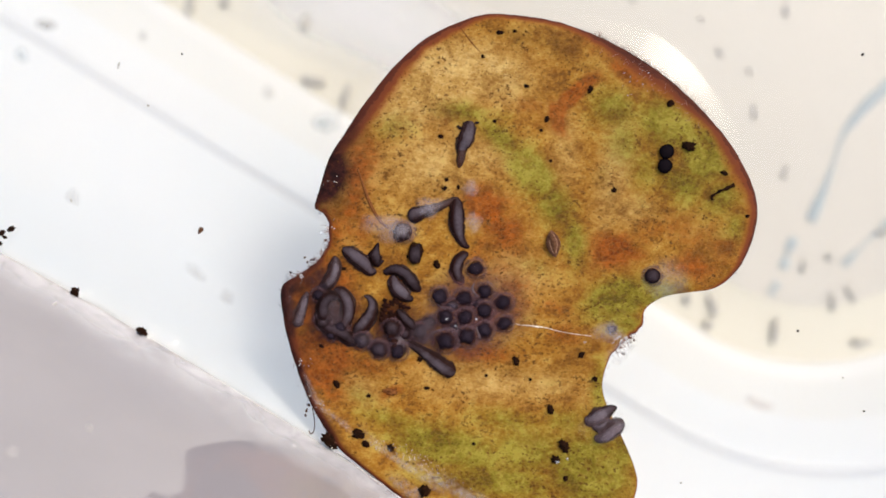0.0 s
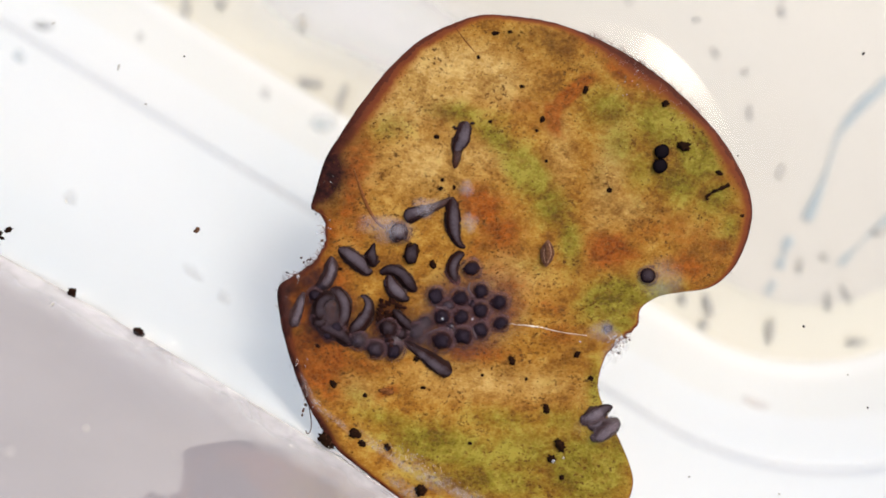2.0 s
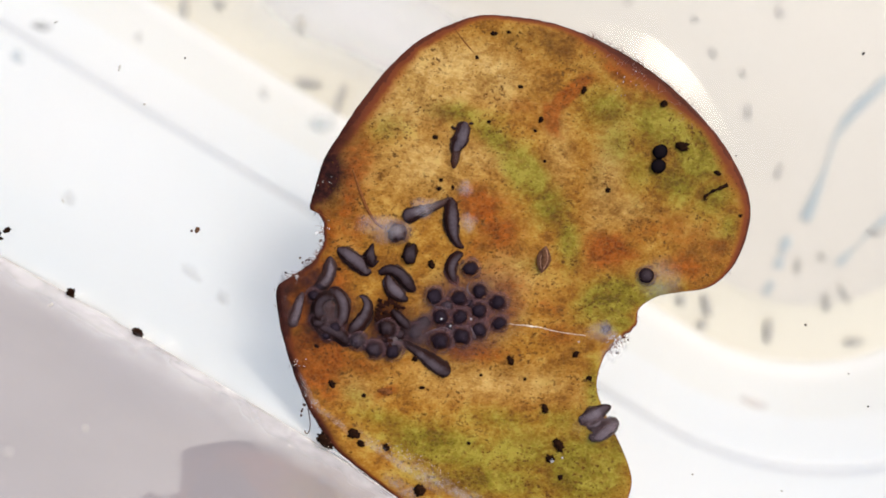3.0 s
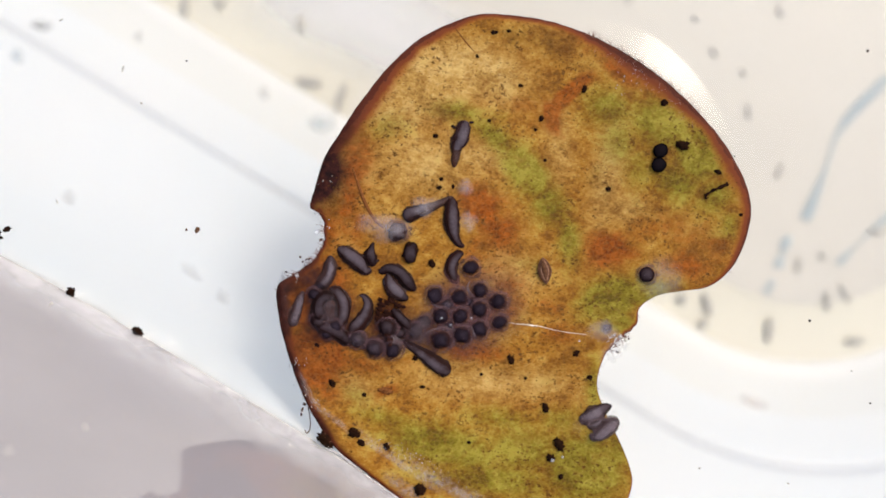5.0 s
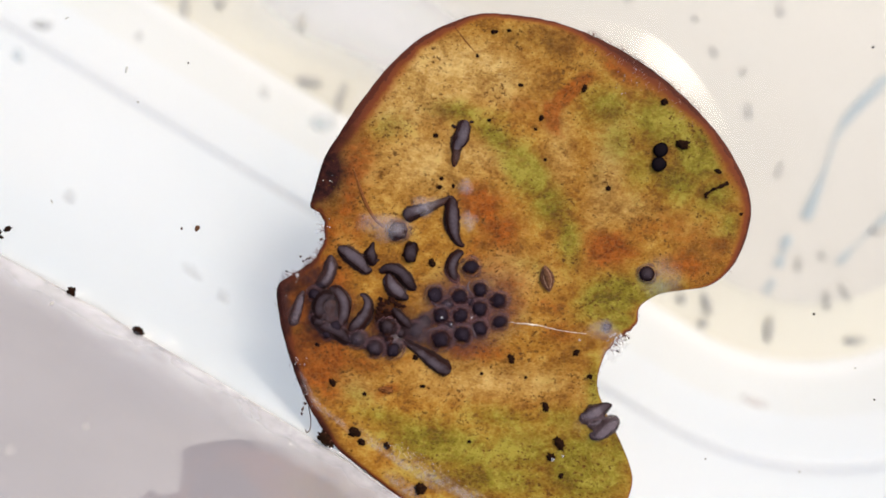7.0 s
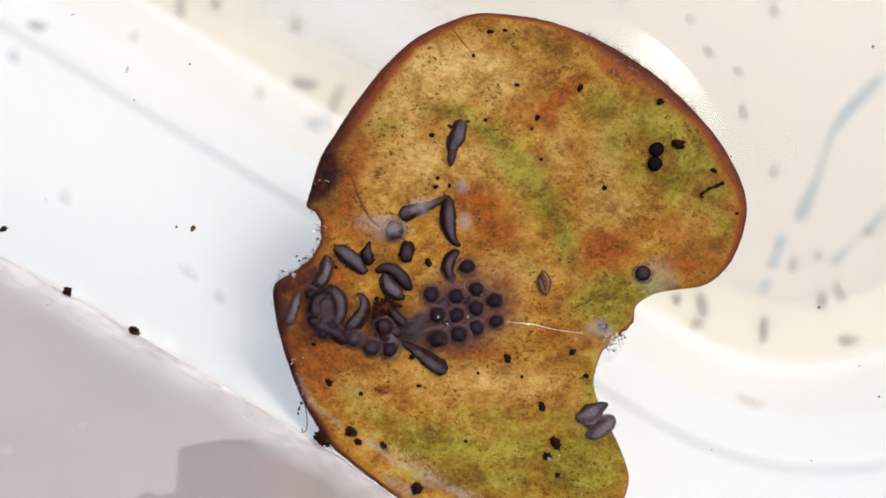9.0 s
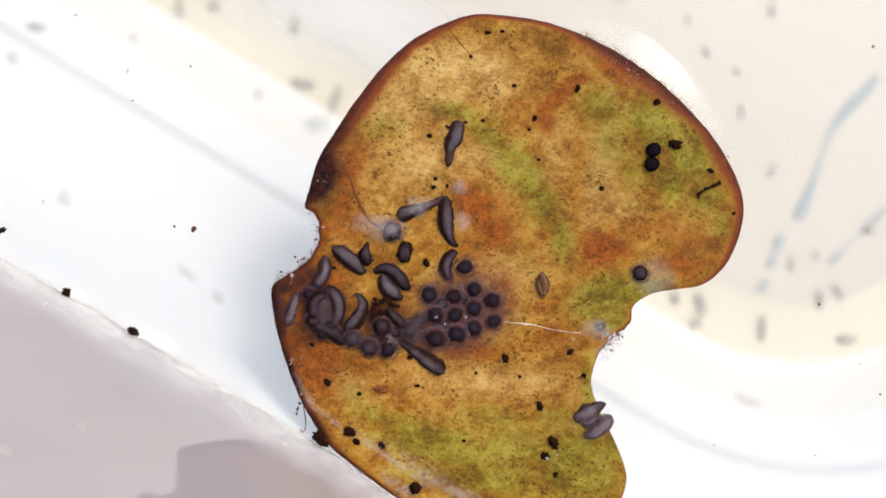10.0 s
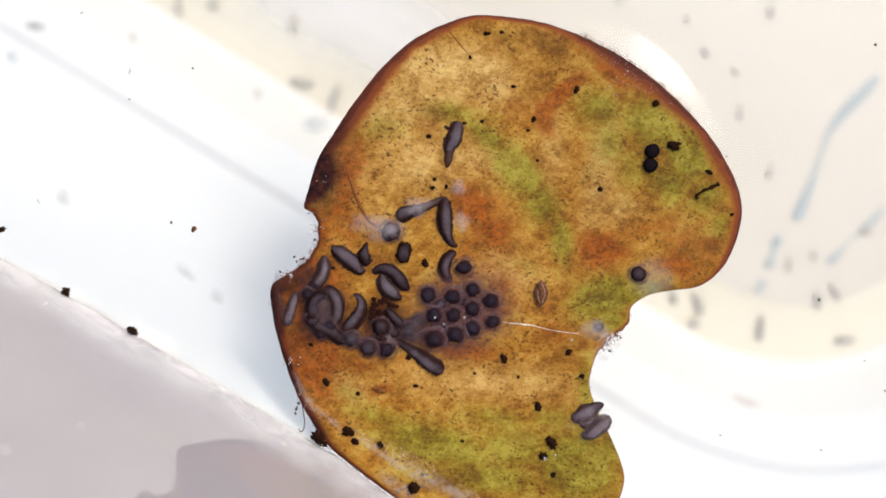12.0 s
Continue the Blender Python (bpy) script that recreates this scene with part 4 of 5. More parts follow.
def build_crumbs():
    for u, v, a, b, t in ((1215, 261, 14, 9, 15), (1183, 186, 7, 6, 0), (1278, 307, 7, 4, 20), (1085, 337, 5, 5, 0), (967, 212, 4, 6, 20), (1043, 161, 5, 7, 20), (974, 286, 3, 3, 0), (780, 243, 5, 4, 0),
                          (787, 334, 5, 4, 0), (811, 332, 3, 4, 0), (790, 319, 3, 4, 30), (912, 638, 6, 9, -20), (1027, 627, 5, 7, 30), (1051, 669, 5, 5, 0), (973, 723, 6, 9, -15), (997, 788, 9, 13, -30),
                          (982, 812, 8, 7, 0), (1000, 845, 5, 5, 0), (597, 679, 6, 8, -40), (653, 699, 4, 4, 0), (636, 766, 12, 9, 15), (648, 783, 8, 6, 25), (751, 864, 11, 11, 0), (692, 790, 6, 7, -30),
                          (884, 60, 7, 4, 0), (910, 58, 4, 3, 0), (875, 216, 4, 3, 0), (957, 232, 3, 3, 0), (854, 102, 4, 3, 30), (722, 454, 3, 3, 0), (610, 476, 4, 3, 0), (773, 468, 6, 8, -20),
                          (1320, 383, 4, 3, 0), (838, 784, 4, 3, 0), (931, 154, 5, 3, 10), (756, 686, 5, 3, 0), (860, 664, 3, 3, 0), (938, 671, 3, 3, 0), (743, 635, 6, 4, 30), (570, 612, 5, 3, 30)):
        crumb(u, v, a, b, t)
    crumb(692, 692, 13, 6, 10, M_VEIN, label="reddish-brown shred stuck on the leaf")
    for pts, w in ((((680, 526), (683, 538), (680, 550), (674, 556)), 4.5), (((684, 545), (692, 538), (700, 532), (706, 530)), 3.5), (((700, 531), (708, 538), (716, 542), (728, 545)), 3.2), (((676, 552), (684, 560), (690, 566), (700, 572)), 5.0),
                   (((690, 548), (694, 558), (698, 570), (704, 584)), 5.5), (((688, 574), (694, 590), (700, 604), (698, 618)), 4.0), (((672, 560), (680, 566), (688, 570)), 3.0)):
        line = hull_line([on_leaf(u, v, 0.5) for u, v in pts], 20)
        ob = part("plant_shred", sweep(line, [(0.3 + 1.25 * w * (1 + 0.5 * math.sin(i * 1.3 + w)) * math.sin(math.pi * i / 20) ** 0.6) * UNIT for i in range(21)], 0.35, 10, 0.4), M_SHRED, None)
        tagged(ob, "torn reddish-brown shred among the eggs", "debris", "shreds among the eggs")
    stick = hull_line([on_leaf(u, v, 0.15) for u, v in ((1255, 350), (1268, 341), (1282, 335), (1296, 328))], 20)
    tagged(part("twig", sweep(stick, [(2.0 + 1.6 * (i / 20) ** 2 + 0.8 * math.sin(i)) * UNIT for i in range(21)], 0.8, 8, 0.4), M_CRUMB, None), "tiny dark twig on the leaf", "twig")
    spur = hull_line([on_leaf(u, v, 0.15) for u, v in ((1259, 347), (1256, 354), (1262, 353))], 12)
    tagged(part("twig", sweep(spur, [(1.8 - 0.08 * i) * UNIT for i in range(13)], 0.8, 8, 0.5), M_CRUMB, None), "broken end of a tiny twig on the leaf", "twig")
    # pale crack with a shining broken edge
    crack = hull_line([on_leaf(u, v, 0.02) for u, v in ((903, 574), (912, 573), (922, 575), (938, 576), (950, 578), (962, 579), (974, 582), (990, 586), (1012, 590), (1045, 594))], 80)
    tagged(part("crack", sweep(crack, [(0.5 + 1.5 * math.exp(-((i - 34) / 15) ** 2) * (0.7 + 0.3 * math.sin(i * 1.1))) * UNIT for i in range(81)], 0.5, 6, 0.3), M_CRACK, None), "thin white crack in the leaf's skin", "crack")
    # crumbs lying where the water meets the wall
    for u, v, a, b, t in ((138, 516, 8, 8, 0), (255, 586, 11, 8, 30), (583, 775, 15, 11, 15), (592, 788, 8, 6, 0), (8, 413, 5, 9, 60), (25, 406, 8, 5, -30), (5, 431, 5, 4, 0), (14, 420, 5, 3, 20)):
        crumb(u, v, a, b, t, z=0.75, label="black crumb on the water along the tub's wall", group="crumbs on the water")
    for u, v, a, b, t in ((547, 717, 3, 3, 0), (543, 726, 2, 5, 20), (541, 735, 2, 3, 0)):
        crumb(u, v, a, b, t, z=0.1, mat=M_RUSTY, label="small brown crumb by the wall", group="crumbs on the water")


def bubble(u, v, r, z=0.05):
    bm = bmesh.new()
    bmesh.ops.create_uvsphere(bm, u_segments=16, v_segments=10, radius=r * UNIT)
    ob = part("air_bubble", bm, M_BUBBLE, None)
    ob.matrix_world = Matrix.Translation(at(u, v, z))
    tagged(ob, "tiny clear air bubble at the leaf's torn margin", "bubble", "air bubbles")


def build_margin_bits():
    hook = hull_line([at(u, v, 0.1) for u, v in ((553, 722), (556, 738), (557, 752), (555, 764), (550, 768), (547, 762))], 30)
    tagged(part("fibre", sweep(hook, [0.9 * UNIT] * 31, 1.0, 6, 0.2), M_RUSTY, None), "fine hooked grey fibre on the water by the leaf", "fibre")
    for u, v, r in ((569, 412, 3.2), (566, 378, 3.0), (578, 402, 2.2), (535, 489, 4.0), (545, 716, 3.0), (1104, 598, 3.0), (1098, 612, 2.5), (1112, 606, 2.2), (1033, 605, 2.4), (985, 816, 4.0), (1003, 810, 2.6), (790, 563, 2.2), (842, 563, 2.0), (806, 575, 1.6)):
        bubble(u, v, r, 0.05 if float(leaf_inset(np.array([u]), np.array([v]))[0]) < 0 else leaf_top(u, v) + (r * 0.4 * UNIT / MM if not 770 < u < 860 else 1.25))
    # wet glint where the leaf's margin touches the wall, painted as a white line
    seam = hull_line([at(u, v, 0.9) for u, v in ((588, 793), (604, 800), (622, 812), (642, 829), (662, 845), (688, 863), (712, 880), (740, 898))], 60)
    tagged(part("glint_seam", sweep(seam, [(0.5 + 1.6 * abs(noise.noise(Vector((i * 0.35, 2.0, 0.0))))) * UNIT for i in range(61)], 0.3, 8, 0.5), M_SEAM, None), "white line painted as the wet glint between leaf and tub wall", "water film")
    # shreds of rotted tissue hanging from the torn places
    rnd = random.Random(21)
    for u, v, sp, n in ((1092, 618, 12, 6), (1112, 600, 8, 4), (556, 464, 12, 5), (580, 425, 4, 3), (522, 490, 10, 5), (565, 368, 6, 4), (1066, 630, 5, 3)):
        for _ in range(n):
            crumb(u + rnd.gauss(0, sp), v + rnd.gauss(0, sp * 0.5), rnd.uniform(1.4, 3.4), rnd.uniform(1.2, 2.4), rnd.uniform(0, 180), rnd.choice((M_RUSTY, M_CRUMB, M_SILT)), 0.2,
                  "rotted shred at the leaf's torn margin", rnd.uniform(0, 90), 0.9, "leaf_shred", "rotted shreds")


def pepper():
    """Uncounted dark dust over the leaf's upper face."""
    rnd = random.Random(5)
    bm = bmesh.new()
    n = 0
    while n < 2800:
        u, v = rnd.uniform(510, 1335), rnd.uniform(30, 880)
        dens = 0.35 + 0.65 * noise.noise(Vector((u * 0.012, v * 0.012, 2.0)))
        if rnd.random() > dens + 0.25 or float(leaf_inset(np.array([u]), np.array([v]))[0]) < 14:
            continue
        n += 1
        c, r = on_leaf(u, v, 0.015), rnd.choice((0.4, 0.45, 0.55, 0.65, 0.8, 1.1)) * UNIT
        ring = []
        a0, k = rnd.gauss(0, 0.5) if v > 600 else rnd.uniform(0, 6), rnd.uniform(1.0, 1.6)
        for i in range(5):
            a = a0 + i * 1.2566
            x, y = math.cos(a) * r * rnd.uniform(0.7, 1.3) * k, math.sin(a) * r * rnd.uniform(0.7, 1.3)
            ring.append(bm.verts.new(c + Vector((x * math.cos(a0) - y * math.sin(a0), x * math.sin(a0) + y * math.cos(a0), 0))))
        tip = bm.verts.new(c + Vector((0, 0, 0.9 * r)))
        for i in range(5):
            bm.faces.new((ring[i], ring[(i + 1) % 5], tip))
    tagged(part("dark_dust", bm, M_DUST, None), "fine dark dust strewn over the leaf", "dust", kind="stuff")


def hair_tuft(name, material, label, spots, inward, seed, length, thick, stray=0.0):
    """Fine algae hairs rooted along the leaf's margin near the given spots."""
    rnd = random.Random(seed)
    cu = bpy.data.curves.new(name, "CURVE")
    cu.dimensions, cu.bevel_depth, cu.bevel_resolution = "3D", thick * UNIT, 1
    for i, th in enumerate(THETA):
        u, v = EDGE_U[i], EDGE_V[i]
        f = sum(w * math.exp(-((u - a) / r) ** 2 - ((v - b) / r) ** 2) for a, b, r, w in spots)
        count = int(f * (1.1 if inward else 3.2) + rnd.random()) if f > 0.05 else (1 if rnd.random() < stray else 0)
        for _ in range(count):
            back = rnd.uniform(-1, 4) if not inward else rnd.uniform(10, 32)
            k = 1 - back / RADIUS[i]
            p = on_leaf(HUB[0] + (u - HUB[0]) * k, HUB[1] + (v - HUB[1]) * k, 0.06 if inward else -0.1)
            out = Vector((u - HUB[0], HUB[1] - v, 0)).normalized()
            d = Matrix.Rotation(rnd.gauss(0, 2.0 if inward else 0.7), 3, "Z") @ out
            size = rnd.uniform(0.4, 1.0) * length * UNIT * (1.0 if f > 0.05 else 0.6)
            bend = Vector((-d.y, d.x, 0)) * rnd.uniform(-0.8, 0.8)
            sp = cu.splines.new("POLY")
            sp.points.add(4)
            for q in range(5):
                t = q / 4
                sp.points[q].co = (*(p + (d * t + bend * t * t) * size + Vector((0, 0, 0.1 * MM * math.sin(3 * t)))), 1)
                sp.points[q].radius = 1 - 0.6 * t
    cu.materials.append(material)
    tagged(new(name, cu), label, "algae", kind="stuff")


def hairs():
    hair_tuft("algae_fringe", M_HAIR, "fine brown algae hairs fringing the leaf's margin", ((1105, 92, 45, 0.4), (1170, 135, 50, 0.6), (1225, 185, 35, 0.35), (1062, 66, 10, 1.2), (535, 482, 26, 0.8), (570, 450, 20, 0.6), (582, 410, 18, 0.4), (1105, 606, 22, 0.7)), False, 9, 13, 0.42, 0.07)
    hair_tuft("algae_fuzz", M_FUZZ, "pale curly algae fuzz on the leaf's brown margin", ((1120, 100, 50, 0.35), (1175, 140, 50, 0.6), (1220, 180, 30, 0.3)), True, 10, 12, 0.26)


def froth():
    """Pale froth beads, coloured to stand for wet glints, along the fold by the wall and at the torn notches."""
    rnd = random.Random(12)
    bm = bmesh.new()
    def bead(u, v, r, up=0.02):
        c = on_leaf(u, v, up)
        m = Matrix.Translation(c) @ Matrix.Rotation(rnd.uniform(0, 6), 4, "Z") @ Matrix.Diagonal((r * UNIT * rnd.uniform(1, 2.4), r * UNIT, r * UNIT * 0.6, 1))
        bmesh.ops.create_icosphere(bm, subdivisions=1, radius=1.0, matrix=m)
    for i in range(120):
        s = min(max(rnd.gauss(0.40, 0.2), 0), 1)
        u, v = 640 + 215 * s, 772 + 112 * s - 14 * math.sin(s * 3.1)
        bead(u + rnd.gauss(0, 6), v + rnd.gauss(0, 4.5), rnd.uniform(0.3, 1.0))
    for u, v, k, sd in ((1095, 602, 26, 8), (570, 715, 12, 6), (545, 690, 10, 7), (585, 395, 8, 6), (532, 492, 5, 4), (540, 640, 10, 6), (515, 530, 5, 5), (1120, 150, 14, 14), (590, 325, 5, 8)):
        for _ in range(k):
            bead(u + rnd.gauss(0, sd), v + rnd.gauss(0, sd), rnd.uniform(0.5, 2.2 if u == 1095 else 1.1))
    tagged(part("froth_glints", bm, M_FROTH, None), "pale froth beads coloured as wet glints along the leaf's fold and tears", "froth", kind="stuff")


def fold_films():
    for u, v, a, b, t, s in ((690, 800, 70, 13, 38, 2.0), (745, 835, 64, 16, 34, 5.0), (800, 862, 70, 16, 30, 7.0), (850, 885, 60, 14, 25, 9.5), (560, 700, 50, 9, 60, 3.0), (600, 740, 40, 8, 45, 1.0), (1098, 614, 34, 22, -40, 8.0), (1090, 630, 26, 14, -50, 6.6), (1072, 740, 30, 12, -20, 2.7), (720, 860, 50, 20, 30, 4.4)):
        # wet films whose sheen is painted as a whitish colour
        ob = thing("water_film", on_leaf(u, v, 0.05), "wet film along the leaf's fold, its sheen coloured whitish", "film", "wet films")
        part("film", soft_disc(a * UNIT, b * UNIT, 0.12 * MM, s, radians(-t), 0.6), M_WET, ob)


# ---- silt and fibres on the tub's floor ----
def build_silt():
    flecks = ((1272, 94, 7, 15, -35), (1325, 128, 5, 12, -30), (1388, 305, 7, 20, 20), (1370, 585, 8, 24, 5), (1472, 535, 8, 18, -10), (1503, 520, 7, 20, -30), (1520, 606, 22, 7, -5), (1260, 540, 8, 22, -15), (1252, 574, 12, 9, 0),
              (1215, 530, 8, 12, 0), (541, 42, 8, 18, 0), (555, 144, 26, 9, 10), (337, 10, 8, 20, 0), (398, 6, 9, 10, 0), (612, 172, 8, 26, 15), (1420, 470, 6, 14, 10), (1560, 412, 14, 8, 0), (1120, 2, 10, 6, 0),
              (1333, 200, 6, 22, 0), (1390, 20, 10, 18, 0), (1465, 455, 8, 8, 0), (1240, 35, 6, 10, 0))
    for u, v, a, b, t in flecks:
        a, b = a * 0.82, b * 0.88
        if v < 400 and u > 700:
            a, b = a * 0.7, b * 0.75
        ob = part("silt_fleck", lump(a * UNIT * DEEP, b * UNIT * DEEP, 0.35 * MM, u * 0.21, 0.5, 3, 1.6, radians(-t)), M_SILT if v > 400 or u < 700 else M_SILT_PALE, None)
        ob.matrix_world = Matrix.Translation(on_floor(u, v, 0.1))
        tagged(ob, "dark grey fleck of silt on the tub's bottom", "silt fleck", "silt flecks")
    for u, v, a, b, t, m in ((80, 45, 18, 7, 0, M_SILT), (130, 352, 9, 13, 20, M_SMUDGE), (348, 486, 9, 17, -35, M_SMUDGE), (400, 530, 10, 12, 0, M_SMUDGE), (255, 66, 8, 9, 0, M_SMUDGE),
                             (40, 100, 10, 12, 0, M_BLUISH), (572, 222, 26, 16, -20, M_BLUISH), (475, 165, 9, 12, 0, M_SMUDGE), (1345, 716, 20, 8, 20, M_PINK), (1325, 706, 6, 5, 0, M_PINK)):
        ob = part("silt_fleck", soft_disc(a * 1.9 * UNIT, b * 1.9 * UNIT, 0.3 * MM, u * 0.31, radians(-t), 0.4), m if m is not M_SILT else M_SILT_SOFT, None)
        ob.matrix_world = Matrix.Translation(on_side(u, v))
        tagged(ob, "faint smudge of silt on the tub's wet lower wall", "silt fleck", "silt smudges")
    for pts, r in ((((1580, 138), (1530, 190), (1492, 236), (1470, 300), (1446, 360), (1432, 392)), 9), (((1404, 420), (1392, 450), (1384, 476)), 9), (((1375, 500), (1362, 520)), 8), (((1590, 375), (1530, 430), (1490, 470)), 5)):
        line = hull_line([on_floor(u, v, 0.05) for u, v in pts], 30)
        ob = part("fibre", sweep(line, [r * UNIT * DEEP * (0.7 + 0.4 * math.sin(i * 0.3)) for i in range(31)], 0.15, 8, 0.3), M_BLUE, None)
        tagged(ob, "pale blue fibre lying on the tub's bottom", "fibre", "blue fibres")


def build_marks():
    """Pale marks on the dry wall, brightness painted on the bottom."""
    for u, v, a, b, t in ((157, 760, 3.2, 5, 20), (20, 800, 6, 3, 0), (520, 790, 3, 2, 30), (95, 540, 9, 2.2, -35)):
        bit = crumb(u, v, a, b, t, M_SILT, 0.0, "small grey speck stuck on the tub's dry wall", group="specks on the wall")
        bit.matrix_world = Matrix.Translation(on_wall(u, v, 0.02))
    for u, v, a, b, t, k in ((60, 492, 90, 16, -30, 1.1), (190, 575, 100, 18, -33, 2.3), (330, 668, 110, 20, -33, 3.7), (450, 745, 90, 20, -34, 4.4), (545, 815, 80, 16, -36, 5.9), (430, 725, 30, 9, -40, 8.1), (90, 520, 40, 10, -20, 6.2)):
        bm = soft_disc(a, b, 0.0, k, radians(t), 0.6)
        c = on_wall(u, v)
        for w in bm.verts:
            w.co = on_wall(u + w.co.x, v - w.co.y) - c
        ob = part("water_mark", bm, M_WALL_MARK, None)
        ob.matrix_world = Matrix.Translation(c)
        tagged(ob, "faint whitish mark on the tub's wall", "water mark", "water marks")
    # a pale band along the waterline that fades out up the wall
    bm = bmesh.new()
    lay = bm.verts.layers.float.new("soft")
    rows_ = []
    for i in range(181):
        e1 = -62 + 76 * i / 180
        tall = 7.0 + 2.2 * noise.noise(Vector((e1 * 0.12, 0, 1.0))) + 0.8 * noise.noise(Vector((e1 * 0.5, 0, 7.0))) + 0.4 * noise.noise(Vector((e1 * 1.7, 0, 3.0)))
        row = []
        for k in range(7):
            z = 0.35 + max(tall, 0.8) * k / 6
            out = 31.6 + 0.285 * (z - 0.25)
            e2 = 8.4 - out - (z > -30) * min(max((z + 30) / 30, 0), 1.4) * (min(max(e1, -80), 60) + 12) ** 2 / 1250
            w = bm.verts.new((ALONG * e1 + ACROSS * (e2 + 0.07) + Vector((0, 0, z))) * MM)
            w[lay] = (1.0, 0.92, 0.74, 0.52, 0.32, 0.14, 0.0)[k]
            row.append(w)
        rows_.append(row)
    for ra, rb in zip(rows_, rows_[1:]):
        for k in range(6):
            bm.faces.new((ra[k], rb[k], rb[k + 1], ra[k + 1]))
    part("tide_film", bm, M_WATERLINE, TUB, "pale band along the waterline, fading up the wall")
    # extra brightness on the bottom, painted as a soft white film
    for u, v, a, b, t, k, m in ((650, 10, 330, 150, -30, 2.1, M_BRIGHT),):
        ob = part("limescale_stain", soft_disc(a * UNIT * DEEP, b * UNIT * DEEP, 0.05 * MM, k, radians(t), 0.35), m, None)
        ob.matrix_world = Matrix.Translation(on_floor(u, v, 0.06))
        tagged(ob, "pale patch of painted brightness on the tub's bottom", "limescale", "limescale stains")


# ---- what moves: the crawling seed-shrimp and the specks adrift on the water ----
def build_shrimp():
    ob = tagged(new("seed_shrimp"), "tiny brown seed shrimp crawling over the leaf", "seed shrimp")
    r = UNIT
    axis = [Vector((0, (t / 20 - 1) * 24 * r, 5 * r)) for t in range(41)]
    half = [max(0.4, 12.5 * math.sin(math.pi * t / 40) ** 0.75) * r for t in range(41)]
    part("shell", sweep(axis, half, 0.6, 18, 0.06, 3.0), M_BUG, ob, "translucent brown oval shell")
    part("gut", lump(4.5 * r, 12 * r, 2.0 * r, 6.1, 0.6, 3, 2.4), M_RUSTY, ob, "dark body showing through").location = (-1 * r, 3 * r, 11.5 * r)
    for k in (-1, 1):
        seam = hull_line([Vector((k * 2 * r, -17 * r, 9.5 * r)), Vector((k * 6.5 * r, 0, 11.6 * r)), Vector((k * 2 * r, 17 * r, 9.5 * r))], 16)
        part("hinge", sweep(seam, [0.7 * r] * 17, 0.8, 6), M_HINGE, ob, "pale hinge line")
    return ob


def drifting_speck(name, a, b, turn, mat, label):
    ob = part(name, lump(a * UNIT, b * UNIT, min(a, b) * 0.7 * UNIT, a * 3.3 + b, 0.4, 2, 1.8, radians(-turn)), mat, None)
    return tagged(ob, label, "debris", "specks adrift")


TUB = build_tub()
build_water()
build_table()
build_leaf()
build_brood()
build_crumbs()
build_margin_bits()
pepper()
hairs()
froth()
fold_films()
build_silt()
build_marks()
SHRIMP = build_shrimp()
GRAIN = drifting_speck("floating_grain", 4, 6, 25, M_RUSTY, "small brown grain adrift on the water")
SPECK_PALE = drifting_speck("floating_speck", 2, 6, 15, M_SILT, "small grey speck adrift on the water")
SPECK_DARK = drifting_speck("floating_speck", 2.2, 3, 30, M_CRUMB, "tiny dark speck adrift on the water")
SPECK_A = drifting_speck("floating_speck", 2, 2.5, 0, M_RUSTY, "tiny brown speck adrift on the water")
SPECK_B = drifting_speck("floating_speck", 1.8, 2, 0, M_CRUMB, "tiny dark speck adrift on the water")
SPECK_C = drifting_speck("floating_speck", 4, 1.3, -25, M_SILT, "thin grey sliver adrift on the water")
SPECK_D = drifting_speck("floating_speck", 1.4, 4.5, -25, M_SILT, "thin grey sliver adrift on the water")
SPECK_E = drifting_speck("floating_speck", 2.2, 2.2, 0, M_CRUMB, "tiny dark speck adrift on the water")
SPECK_F = drifting_speck("floating_speck", 2, 1.8, 0, M_CRUMB, "tiny dark speck adrift on the water")
SPECK_G = drifting_speck("floating_speck", 1.8, 1.6, 0, M_SILT, "tiny grey speck adrift on the water")
SPECK_H = drifting_speck("floating_speck", 2.2, 1.8, 0, M_SILT, "tiny grey speck adrift on the water")
SPECK_I = drifting_speck("floating_speck", 2.5, 1.6, 20, M_SILT, "tiny grey speck adrift on the water")
SPECK_J = drifting_speck("floating_speck", 3, 2, 30, M_SILT, "tiny grey speck adrift on the water")
SPECK_K = drifting_speck("floating_speck", 1.6, 1.6, 0, M_CRUMB, "tiny dark speck adrift on the water")


